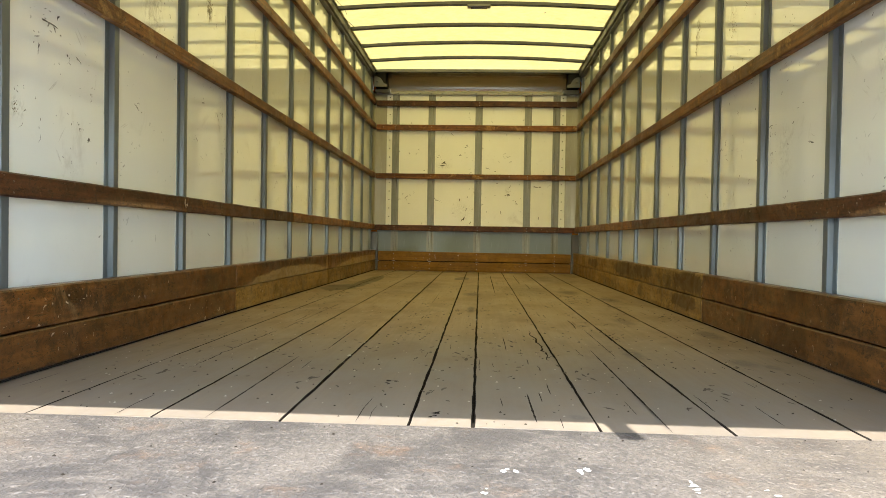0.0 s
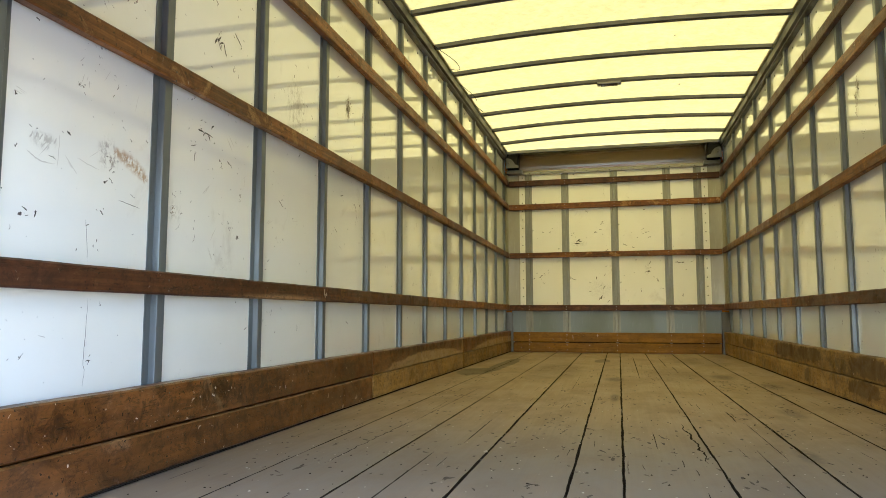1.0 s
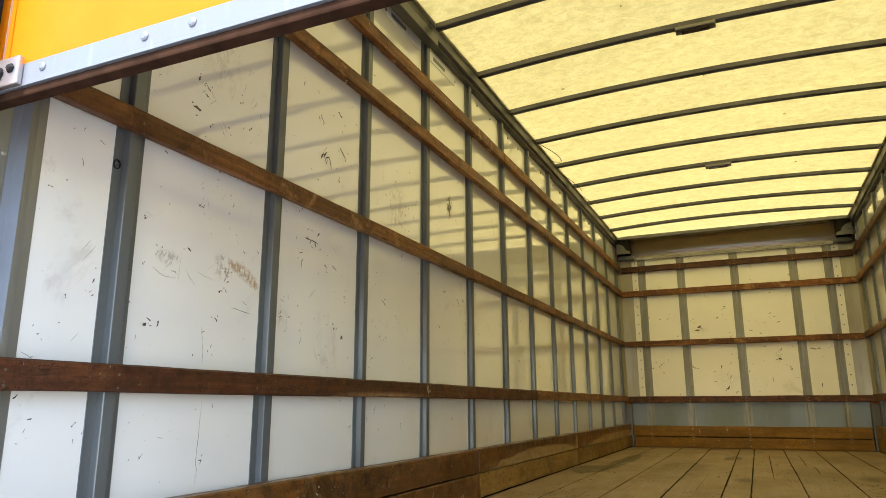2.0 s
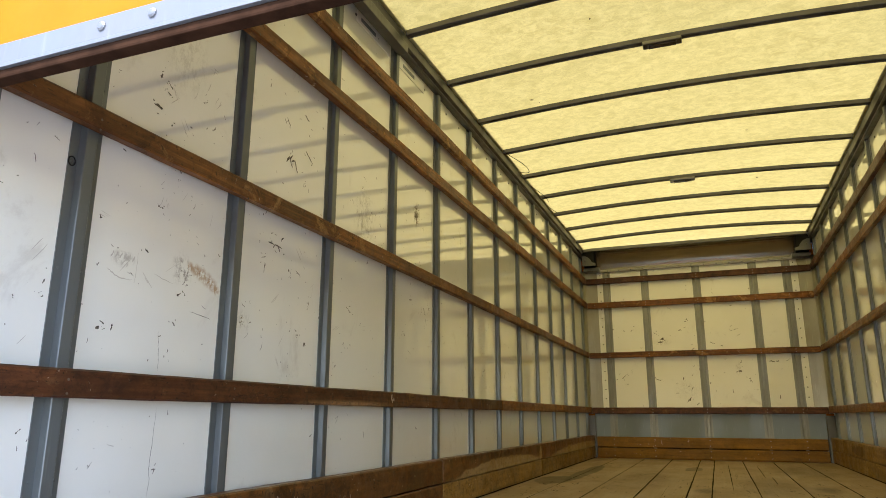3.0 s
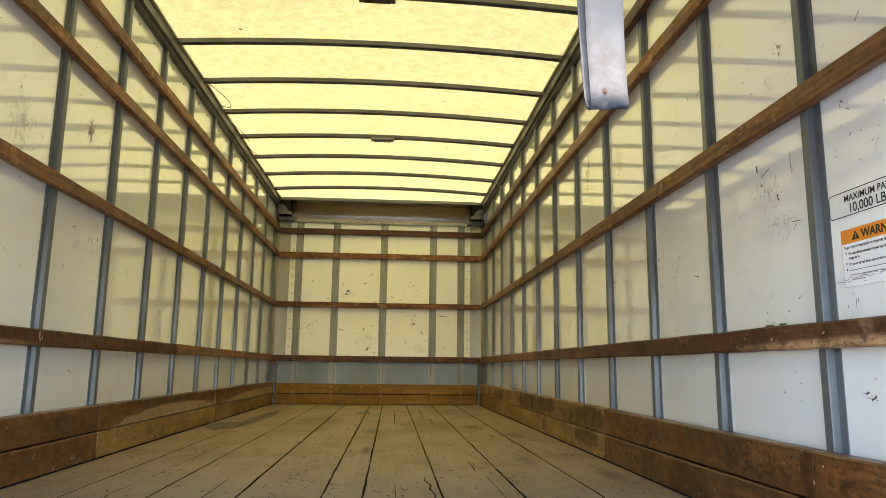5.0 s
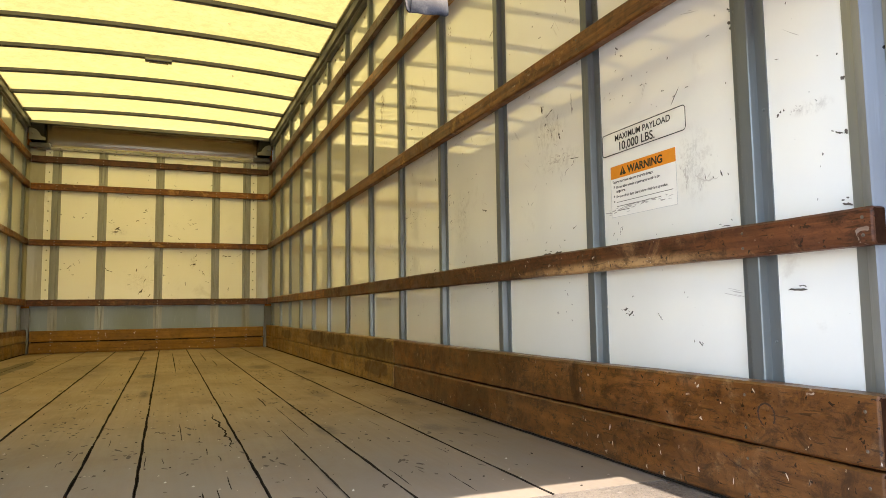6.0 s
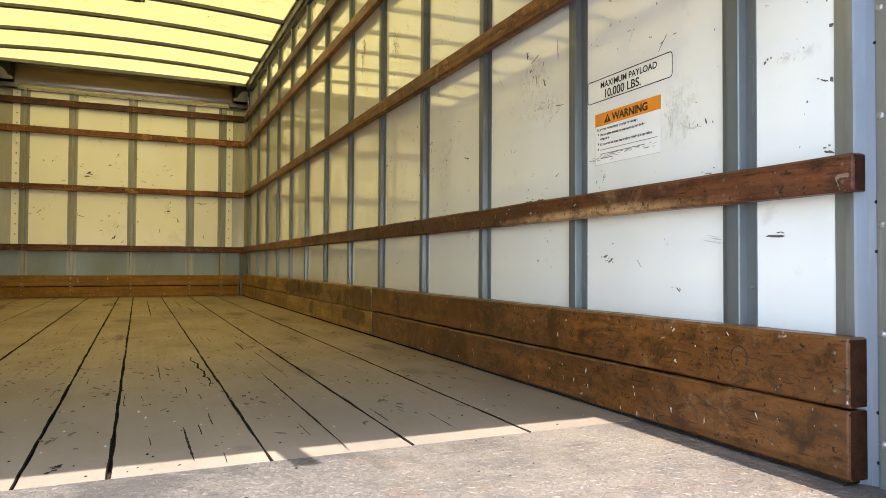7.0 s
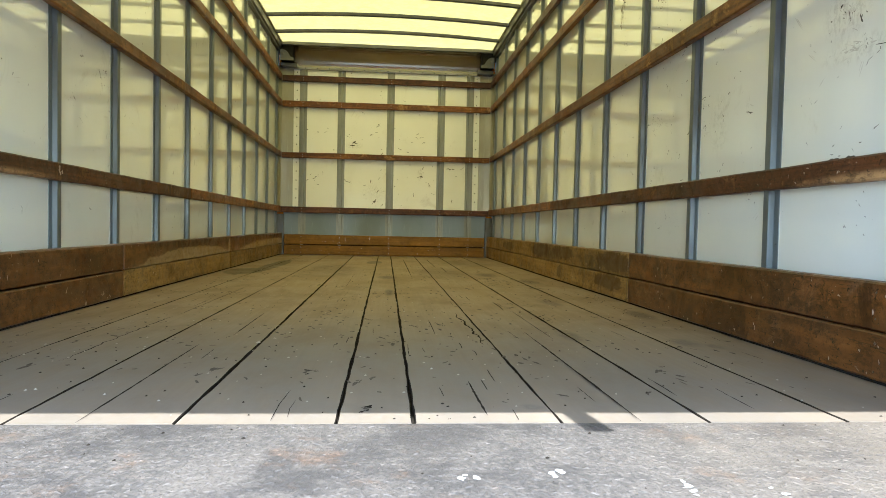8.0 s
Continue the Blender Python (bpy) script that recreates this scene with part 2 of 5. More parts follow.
def floor_wood():
    """Bare, greyed hardwood: faint grain, broad stains, grit and dents."""
    m = Nodes("worn_floor_wood")
    fine = m.noise(1.0, m.coords((70.0, 2.0, 20.0), 13.0), detail=5, rough=0.6, warp=0.3)
    base = m.mix(m.band(fine, 0.25, 0.78), (0.262, 0.190, 0.112), (0.322, 0.240, 0.147))
    strip = m.cells(1.0, m.coords((27.0, 0.55, 1.0), 3.0))
    tone = m.tree.nodes.new("ShaderNodeSeparateColor")
    m.link(strip.outputs["Color"], tone.inputs[0])
    base = m.mix(m.math("MULTIPLY", tone.outputs[0], 0.18), base, (0.350, 0.268, 0.170))
    broad = m.noise(2.3, m.coords((1.3, 0.7, 1.0)), detail=8, rough=0.68, warp=0.5)
    base = m.mix(m.math("MULTIPLY", m.band(broad, 0.44, 0.66), 0.62), base, (0.175, 0.115, 0.056))
    dust = m.noise(4.0, m.coords((1, 0.5, 1)), detail=6, rough=0.7)
    base = m.mix(m.math("MULTIPLY", m.band(dust, 0.50, 0.75), 0.25), base, (0.332, 0.272, 0.198))
    grit = m.noise(46, m.coords((1.0, 0.6, 1.0)), detail=4, rough=0.7)
    fleck = m.math("MULTIPLY", m.band(grit, 0.68, 0.73), m.band(m.noise(6, detail=3), 0.45, 0.6))
    base = m.mix(m.math("MULTIPLY", fleck, 0.8), base, (0.05, 0.042, 0.034))
    for centre, radii, depth in (((0.64, 2.56, 0), (0.055, 0.17, 0.2), 0.9),
                                 ((0.99, 2.43, 0), (0.065, 0.11, 0.2), 0.85), ((1.06, 2.36, 0), (0.04, 0.07, 0.2), 0.7), ((1.11, 3.14, 0), (0.07, 0.22, 0.2), 0.85),
                                 ((0.31, 1.64, 0), (0.035, 0.03, 0.2), 0.85), ((0.98, 4.82, 0), (0.10, 0.25, 0.2), 0.8), ((0.03, 4.01, 0), (0.035, 0.25, 0.2), 0.95),
                                 ((0.02, 5.08, 0), (0.09, 0.22, 0.2), 0.9), ((0.77, 5.43, 0), (0.11, 0.30, 0.2), 0.8), ((0.82, 3.57, 0), (0.06, 0.22, 0.2), 0.7),
                                 ((0.45, 5.6, 0), (0.30, 0.9, 0.2), 0.4), ((-0.45, 5.8, 0), (0.35, 1.2, 0.2), 0.35), ((0.80, 7.0, 0), (0.35, 0.8, 0.2), 0.45)):
        spot = m.math("MULTIPLY", m.near(centre, radii), m.band(grit, 0.25, 0.55))
        base = m.mix(m.math("MULTIPLY", spot, depth), base, (0.080, 0.058, 0.038))
    for centre, radii in (((-1.06, 5.50, 0), (0.22, 0.55, 0.3)), ((-0.95, 6.35, 0), (0.115, 1.35, 0.3)), ((-0.10, 7.0, 0), (0.12, 0.40, 0.3))):
        spill = m.band(m.math("ADD", m.near(centre, radii), m.math("MULTIPLY", m.math("SUBTRACT", dust, 0.5), 1.1)), 0.36, 0.60)
        base = m.mix(m.math("MULTIPLY", spill, 0.78), base, (0.078, 0.060, 0.034))
    # sky-lit grey and shade on the floor near the door, put into the colour
    door_shade = m.math("MULTIPLY", m.near((0, 1.45, 0), (3.4, 1.9, 0.5)), m.band(dust, 0.30, 0.70, 0.95, 0.55))
    base = m.mix(door_shade, base, (0.162, 0.138, 0.112))
    # pale band by the sill: the sunlit strip's brightness put into the colour
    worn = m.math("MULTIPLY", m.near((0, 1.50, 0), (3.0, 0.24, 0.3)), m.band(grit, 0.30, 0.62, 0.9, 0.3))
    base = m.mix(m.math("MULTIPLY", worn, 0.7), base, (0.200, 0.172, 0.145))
    m.set(Base_Color=base, Roughness=m.band(dust, 0.3, 0.8, 0.50, 0.72), Specular_IOR_Level=0.4)
    m.bump(m.math("SUBTRACT", m.math("MULTIPLY", fine, 0.5), grit), 0.30, 0.0012)
    return m.mat


def sill_plate():
    """Worn steel sill: a mosaic of rubbed lugs and grit, with dirt and rust."""
    m = Nodes("worn_steel_sill")
    chip = m.cells(92, m.coords((1.15, 0.95, 1.0)))
    tone = m.tree.nodes.new("ShaderNodeSeparateColor")
    m.link(chip.outputs["Color"], tone.inputs[0])
    lump = m.band(chip.outputs["Distance"], 0.10, 0.60, 1.0, 0.0)
    base = m.mix(tone.outputs[0], (0.062, 0.056, 0.051), (0.108, 0.094, 0.084))
    base = m.mix(m.math("MULTIPLY", m.math("MULTIPLY", lump, tone.outputs[2]), 0.85), base, (0.150, 0.130, 0.113))
    swirl = m.noise(52, m.coords((1.0, 0.55, 1.0)), detail=1.0, rough=0.5, warp=0.5)
    ridge = m.band(m.math("ABSOLUTE", m.math("SUBTRACT", swirl, 0.5)), 0.0, 0.085, 1.0, 0.0)
    base = m.mix(m.math("MULTIPLY", ridge, 0.22), base, (0.165, 0.145, 0.125))
    wear = m.noise(3.2, detail=8, rough=0.72, warp=0.6)
    base = m.mix(m.math("MULTIPLY", m.band(wear, 0.45, 0.68), 0.5), base, (0.158, 0.136, 0.115))
    dark = m.noise(4.2, m.coords((1.0, 1.3, 1.0)), detail=10, rough=0.75, warp=0.4)
    base = m.mix(m.math("MULTIPLY", m.band(dark, 0.46, 0.60), 0.85), base, (0.048, 0.043, 0.041))
    rust = m.noise(5.0, detail=8, rough=0.75)
    base = m.mix(m.math("MULTIPLY", m.band(rust, 0.54, 0.70), 0.5), base, (0.160, 0.088, 0.045))
    sand = m.noise(7.0, m.coords((1, 1, 1), 3.0), detail=9, rough=0.75)
    for centre, radii in (((1.05, 1.15, 0), (0.85, 0.75, 0.3)), ((-1.15, 1.1, 0), (0.45, 0.7, 0.3))):
        base = m.mix(m.math("MULTIPLY", m.near(centre, radii), m.band(sand, 0.32, 0.62, 0.15, 0.65)), base, (0.205, 0.168, 0.125))
    grit = m.noise(190, m.coords((1.0, 0.85, 1.0)), detail=3, rough=0.7)
    base = m.mix(m.math("MULTIPLY", m.band(grit, 0.52, 0.64), 0.65), base, (0.029, 0.026, 0.024))
    m.set(Base_Color=base, Roughness=0.65, Metallic=0.1)
    m.bump(m.math("ADD", m.math("MULTIPLY", ridge, 0.4), m.math("ADD", m.math("MULTIPLY", lump, 0.5), m.math("MULTIPLY", grit, 0.8))), 0.5, 0.003)
    return m.mat


def plain(name, colour, rough=0.5, metallic=0.0, vary=0.18, scale=6.0, gloss=0.5):
    m = Nodes(name)
    n = m.noise(scale, m.coords((1, 1, 1), 5.0), detail=6, rough=0.65)
    base = m.mix(m.band(n, 0.3, 0.75), colour, tuple(c * (1 - vary) for c in colour))
    m.set(Base_Color=base, Roughness=m.band(n, 0.3, 0.75, rough - 0.05, rough + 0.08), Metallic=metallic, Specular_IOR_Level=gloss)
    m.bump(m.noise(scale * 9, detail=4), 0.06, 0.002)
    return m.mat


def webbing():
    """Dirty pale webbing: a fine weave, stains, a dark tip, shade painted on its upper part."""
    m = Nodes("soiled_webbing")
    stain = m.noise(30, detail=7, rough=0.75)
    weave = m.noise(900, m.coords((1.0, 1.0, 0.35)), detail=1)
    base = m.mix(m.band(stain, 0.35, 0.65), (0.155, 0.138, 0.115), (0.115, 0.094, 0.072))
    base = m.mix(m.math("MULTIPLY", weave, 0.25), base, (0.11, 0.100, 0.084))
    # upper strap greyed in its colour, as if the door shaded it
    broad = m.noise(16, detail=3)
    worn = m.math("MULTIPLY", m.near((0.41, 0.95, 0.915), (0.09, 0.09, 0.10)), m.band(broad, 0.38, 0.62, 0.45, 0.95))
    base = m.mix(worn, base, (0.086, 0.080, 0.070))
    tip = m.math("MULTIPLY", m.near((0.414, 0.950, 0.757), (0.08, 0.08, 0.034)), m.band(stain, 0.25, 0.60, 0.6, 1.0))
    base = m.mix(tip, base, (0.010, 0.012, 0.018))
    rust = m.math("MULTIPLY", m.near((0.4065, 0.944, 0.783), (0.006, 0.03, 0.007)), m.band(stain, 0.30, 0.55, 0.3, 0.9))
    base = m.mix(rust, base, (0.075, 0.042, 0.025))
    m.set(Base_Color=base, Roughness=0.9, Specular_IOR_Level=0.2)
    m.bump(weave, 0.3, 0.001)
    return m.mat


LINING = frp_panel()
DULL_LINING = frp_panel("dull_white_lining", 0.35)
ROOF = roof_sheet()
# bluish copy of the post grey: the sky's reflection put into the colour
JAMB_SKY = metal("sky_tinted_jamb", (0.185, 0.205, 0.232), 0.5, 0.15, 0.25, (0.16, 0.17, 0.185))
STUD = metal("galvanised_post", (0.160, 0.177, 0.175), 0.42, 0.42)
PALE_STUD = metal("pale_galvanised_post", (0.29, 0.295, 0.265), 0.46, 0.35)
DARK_METAL = metal("dark_roof_metal", (0.14, 0.14, 0.135), 0.45, 0.7)
POST = metal("grey_painted_post", (0.27, 0.275, 0.25), 0.38, 0.45, 0.3, (0.16, 0.17, 0.16))
COVE = plain("smooth_cove_metal", (0.43, 0.39, 0.30), 0.15, 0.85, 0.2, 1.5)
CORNER = metal("dented_corner_metal", (0.37, 0.355, 0.265), 0.42, 0.55, 0.5, (0.30, 0.265, 0.20))
RAIL_METAL = metal("door_rail_metal", (0.172, 0.185, 0.203), 0.42, 0.4, 0.5, (0.13, 0.14, 0.155))
BOW_METAL = metal("bow_metal", (0.082, 0.082, 0.088), 0.44, 0.4, 0.4, (0.045, 0.044, 0.044))
FLANGE = metal("flange_metal", (0.36, 0.35, 0.31), 0.5, 0.3)
BLUE_STEEL = metal("blue_grey_sheet", (0.20, 0.232, 0.245), 0.45, 0.3, 0.35, (0.17, 0.20, 0.21))
SCREW = plain("screw_steel", (0.50, 0.49, 0.47), 0.35, 0.9)
SUNK_SCREW = plain("tarnished_screw", (0.17, 0.14, 0.11), 0.5, 0.5, 0.6, 90.0)
RAIL_ZONES = (((1.22, 1.75, 0.51), (0.1, 0.55, 0.028), 0.9), ((-1.22, 2.6, 0.51), (0.1, 0.5, 0.028), 0.7), ((-1.22, 2.4, 1.14), (0.1, 1.2, 0.03), 0.6))
KICK_WASHED = (((-1.2, 4.71, 0.100), (0.4, 1.74, 0.166)), ((-1.2, 7.55, 0.095), (0.4, 2.55, 0.170)), ((-1.2, 5.715, 0.160), (0.4, 0.07, 0.120)))
KICK_SPILLS = (((1.2, 3.80, 0.195), (0.4, 0.40, 0.085)), ((1.2, 3.86, 0.085), (0.4, 0.36, 0.060)), ((1.2, 4.85, 0.205), (0.4, 0.50, 0.060)), ((1.2, 5.55, 0.200), (0.4, 0.50, 0.080)),
               ((1.2, 4.93, 0.075), (0.4, 0.09, 0.070)), ((1.2, 6.9, 0.190), (0.4, 0.5, 0.06)))
KICK_ZONES = (((1.2, 6.6, 0.07), (0.2, 1.6, 0.12), 0.8), ((1.2, 5.6, 0.08), (0.2, 1.6, 0.12), 0.7))
KICK_SOILS = (((-1.2, 4.6, 0.240), (0.2, 1.3, 0.042), 1.0), ((-1.2, 2.33, 0.195), (0.2, 0.42, 0.065), 0.95), ((-1.2, 1.45, 0.20), (0.2, 0.16, 0.06), 0.8), ((-1.2, 3.2, 0.19), (0.2, 0.25, 0.07), 0.8), ((1.2, 4.15, 0.18), (0.2, 0.55, 0.06), 0.95),
              ((1.2, 5.2, 0.19), (0.2, 0.5, 0.06), 0.9), ((1.2, 3.1, 0.20), (0.2, 0.35, 0.05), 0.7), ((1.2, 2.2, 0.17), (0.2, 0.5, 0.06), 0.6))
RAIL_WOOD = {a: timber("rail_wood_" + "xy"[a], (0.375, 0.150, 0.034), (0.118, 0.040, 0.011), (0.60, 0.37, 0.145), a, 0.50, zones=RAIL_ZONES, grime=0.68) for a in (0, 1)}
KICK_WOOD = {a: timber("kick_wood_" + "xy"[a], (0.204, 0.079, 0.0172), (0.098, 0.0355, 0.0083), (0.48, 0.33, 0.16), a, 0.14, 0.40, 0.5, grain=30.0, zones=KICK_ZONES, soils=KICK_SOILS, grime=1.25, washed=KICK_WASHED) for a in (0, 1)}
# front boards: the roof's yellow light is put into this wood colour
KICK_FRONT = timber("front_kick_wood", (0.325, 0.160, 0.019), (0.185, 0.087, 0.0105), (0.40, 0.22, 0.045), 0, 0.15, 0.55, 0.25, grain=34.0, grime=0.45)
KICK_PALE = {a: timber("bare_kick_wood_" + "xy"[a], (0.39, 0.238, 0.070), (0.215, 0.116, 0.029), (0.48, 0.33, 0.13), a, 0.35, 0.5, 0.4, grain=34.0, soils=KICK_SOILS, grime=1.05, spills=KICK_SPILLS) for a in (0, 1)}
END_GRAIN = plain("grimy_end_grain", (0.055, 0.022, 0.010), 0.85, 0.0, 0.5, 40.0, gloss=0.1)
RAIL_DARK = {a: timber("dark_rail_wood_" + "xy"[a], (0.175, 0.060, 0.021), (0.070, 0.023, 0.009), (0.48, 0.29, 0.13), a, 0.30, zones=RAIL_ZONES) for a in (0, 1)}
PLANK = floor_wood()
SILL = sill_plate()
# dirt in the floor joints, and painted shade in the kick board gaps
GAP = plain("dirt_and_gap_shade", (0.028, 0.023, 0.018), 0.95, 0.0, 0.4, 40.0, gloss=0.05)
YELLOW = plain("yellow_paint", (0.46, 0.125, 0.0004), 0.55, 0.0, 0.08, gloss=0.12)
RUBBER = plain("black_rubber", (0.016, 0.015, 0.015), 0.8, gloss=0.15)
BROWN_SEAL = plain("brown_edge", (0.036, 0.017, 0.009), 0.85, 0.0, 0.5, 22.0, gloss=0.05)
CREAM = plain("cream_paint", (0.44, 0.42, 0.37), 0.45)
WEB = webbing()
# near-black colour that paints the loop's shaded inside onto the band edges
WEB_SHADE = plain("shaded_webbing", (0.004, 0.0045, 0.006), 0.95, gloss=0.02)
ASPHALT = plain("worn_yard", (0.39, 0.388, 0.385), 0.85, 0.0, 0.25, 2.0)
SCUFF = plain("black_scuff", (0.125, 0.108, 0.088), 0.6, 0.0, 0.8, 45.0)
GREY_RUB = plain("grey_drag", (0.56, 0.54, 0.49), 0.45)
TEXT_GREY = plain("faded_ink", (0.16, 0.155, 0.15), 0.6)
INK = plain("black_ink", (0.012, 0.012, 0.013), 0.5)
ORANGE = plain("orange_ink", (0.86, 0.30, 0.02), 0.4)
PALE_LINE = plain("pale_grey_ink", (0.42, 0.43, 0.44), 0.5)
PAPER = plain("sticker_white", (0.915, 0.915, 0.86), 0.18, 0.0, 0.06)


# ---------------------------------------------------------------- mesh helpers
def part(name, bm, material, parent=None, label=""):
    """Links a bmesh as one mesh object, under a thing or a part."""
    me = bpy.data.meshes.new(name)
    bm.to_mesh(me)
    bm.free()
    me.materials.append(material)
    ob = new(name, me)
    if parent is not None:
        ob.parent = parent
        ob.matrix_parent_inverse = parent.matrix_world.inverted()
    if label:
        ob["label"] = label
    return ob


def again(ob, m):
    """Another object on the same mesh, under the same parent, moved by m."""
    o = ob.copy()
    scene.collection.objects.link(o)
    o.matrix_basis = m @ ob.matrix_basis
    return o


def empty(name, at=(0, 0, 0)):
    ob = new(name)
    ob.location = at
    bpy.context.view_layer.update()
    return ob


def block(bm, x0, x1, y0, y1, z0, z1, bevel=0.0):
    """A box between the given faces, its edges rounded off."""
    made = bmesh.ops.create_cube(bm, size=1.0)["verts"]
    for v in made:
        v.co = Vector(((x0 + x1) / 2 + v.co.x * (x1 - x0), (y0 + y1) / 2 + v.co.y * (y1 - y0), (z0 + z1) / 2 + v.co.z * (z1 - z0)))
    if bevel:
        edges = list({e for v in made for e in v.link_edges})
        bmesh.ops.bevel(bm, geom=edges, offset=bevel, segments=2, affect="EDGES", profile=0.6)
    return bm


def box(*faces, bevel=0.0):
    return block(bmesh.new(), *faces, bevel=bevel)


def prism(outline, place, length, steps=1):
    """Extrudes a closed outline of (u, v) along w; place(u, v, w) gives the point."""
    bm = bmesh.new()
    rings = [[bm.verts.new(place(u, v, length * k / steps)) for u, v in outline] for k in range(steps + 1)]
    n = len(outline)
    for a, b in zip(rings, rings[1:]):
        for i in range(n):
            bm.faces.new((a[i], a[(i + 1) % n], b[(i + 1) % n], b[i]))
    bm.faces.new(rings[0][::-1])
    bm.faces.new(rings[-1])
    bmesh.ops.recalc_face_normals(bm, faces=bm.faces)
    return bm


def dome(bm, at, normal, radius, height, sides=10):
    """A low rounded rivet or screw head."""
    turn = Vector(normal).to_track_quat("Z", "Y").to_matrix()
    rings = []
    for r, h in ((1.0, 0.0), (0.92, 0.45), (0.6, 0.85)):
        rings.append([bm.verts.new(Vector(at) + turn @ Vector((radius * r * math.cos(a), radius * r * math.sin(a), height * h)))
                      for a in (2 * math.pi * i / sides for i in range(sides))])
    top = bm.verts.new(Vector(at) + turn @ Vector((0, 0, height)))
    for a, b in zip(rings, rings[1:]):
        for i in range(sides):
            bm.faces.new((a[i], a[(i + 1) % sides], b[(i + 1) % sides], b[i]))
    for i in range(sides):
        bm.faces.new((rings[-1][i], rings[-1][(i + 1) % sides], top))


# ---------------------------------------------------------------- plan of the box, in metres
HALF = 1.275                    # lining to the middle line
FRONT = 8.45                    # lining of the front wall
REAR = 0.985                    # where rails and kick boards end
STUDS = {-1: [1.274] + [1.278 + 0.583 * k for k in range(1, 13)], 1: [1.264] + [1.268 + 0.579 * k for k in range(1, 13)]}
BOWS = [1.26 + 0.586 * k for k in range(12)]
DEPTH = 0.022                   # of the wall posts
PACK = 0.010                    # timber strip between the posts and the board faces
RAILS = ((0.503, 0.570), (1.141, 1.204), (1.735, 1.803), (2.030, 2.098))
LEFT_LIFT = (0.009, 0.022, 0.012, 0.0)    # the left-hand rails rise a little towards the rear
BOW_SIDE, BOW_RISE = 2.378, 0.042
DOOR_Y, DOOR_Z = 0.880, 1.064
SILL_END = 1.53

ground = tagged(part("ground", box(-400, 400, -400, 400, -1.30, -1.05), ASPHALT), "pale grey concrete yard round the truck", "ground", kind="structure")
underbody = tagged(part("underbody", box(-1.20, 1.20, 0.86, 8.4, -1.05, -0.06), DARK_METAL), "plain dark underbody below the load floor", "underbody", kind="structure")

# floor: a dark bed with steel sill; the planks come last
floor = tagged(part("floor", box(-1.30, 1.30, 0.80, 8.52, -0.06, -0.012), GAP), "worn grey hardwood plank floor with dark open joints", "floor", kind="structure")
part("sill_plate", box(-1.30, 1.30, 0.62, SILL_END - 0.002, -0.0118, 0.0, bevel=0.002), SILL, floor, "worn grey gritty steel sill plate")


def tread_lugs():
    """Low worn lugs of a tread plate, set crosswise in rows."""
    rng = random.Random(19)
    verts, faces = [], []
    rows, cols = 36, 138
    for j in range(rows):
        for i in range(cols):
            if rng.random() < 0.06:
                continue
            x, y = -1.23 + 0.0178 * (i + 0.5 * (j % 2)) + rng.gauss(0, 0.0012), 0.665 + 0.0240 * j + rng.gauss(0, 0.0014)
            if y > SILL_END - 0.012:
                continue
            turn = (0.62 if (i + j) % 2 else -0.62) + rng.gauss(0, 0.12)
            long, wide, high = 0.0085 * rng.uniform(0.8, 1.15), 0.0034 * rng.uniform(0.8, 1.2), 0.0013 * rng.uniform(0.5, 1.1)
            c, q, n = math.cos(turn), math.sin(turn), len(verts)
            for u, v, h in ((-1, 0, 0), (-0.5, -0.8, 0), (0.5, -0.8, 0), (1, 0, 0), (0.5, 0.8, 0), (-0.5, 0.8, 0), (-0.45, 0, 1), (0.45, 0, 1)):
                verts.append((x + long * u * c - wide * v * q, y + long * u * q + wide * v * c, 0.0001 + high * h))
            faces += [[n + k for k in f] for f in ((0, 1, 6), (1, 2, 7, 6), (2, 3, 7), (3, 4, 7), (4, 5, 6, 7), (5, 0, 6))]
    me = bpy.data.meshes.new("tread_lugs")
    me.from_pydata(verts, [], faces)
    me.materials.append(SILL)
    ob = new("tread_lugs", me)
    ob.parent = floor
    return tagged(ob, "worn raised lugs of the tread plate", kind="stuff")


tread_lugs()
part("bumper_step", box(-1.30, 1.30, 0.55, 0.80, -0.24, -0.0125, bevel=0.01), POST, floor)


def wall(name, label):
    return tagged(empty(name), label, "wall", kind="structure")


def screws_on(name, spots, normal, parent, radius=0.0045, height=0.002, material=None):
    bm = bmesh.new()
    for at in spots:
        dome(bm, at, normal, radius, height, 8)
    return tagged(part(name, bm, material or SCREW, parent), kind="stuff")


HAT = ((-0.035, 0.0), (-0.035, 0.003), (-0.010, 0.003), (-0.0075, DEPTH - 0.002), (-0.0055, DEPTH), (0.0235, DEPTH), (0.0255, DEPTH - 0.002), (0.0280, 0.003), (0.0530, 0.003), (0.0530, 0.0))


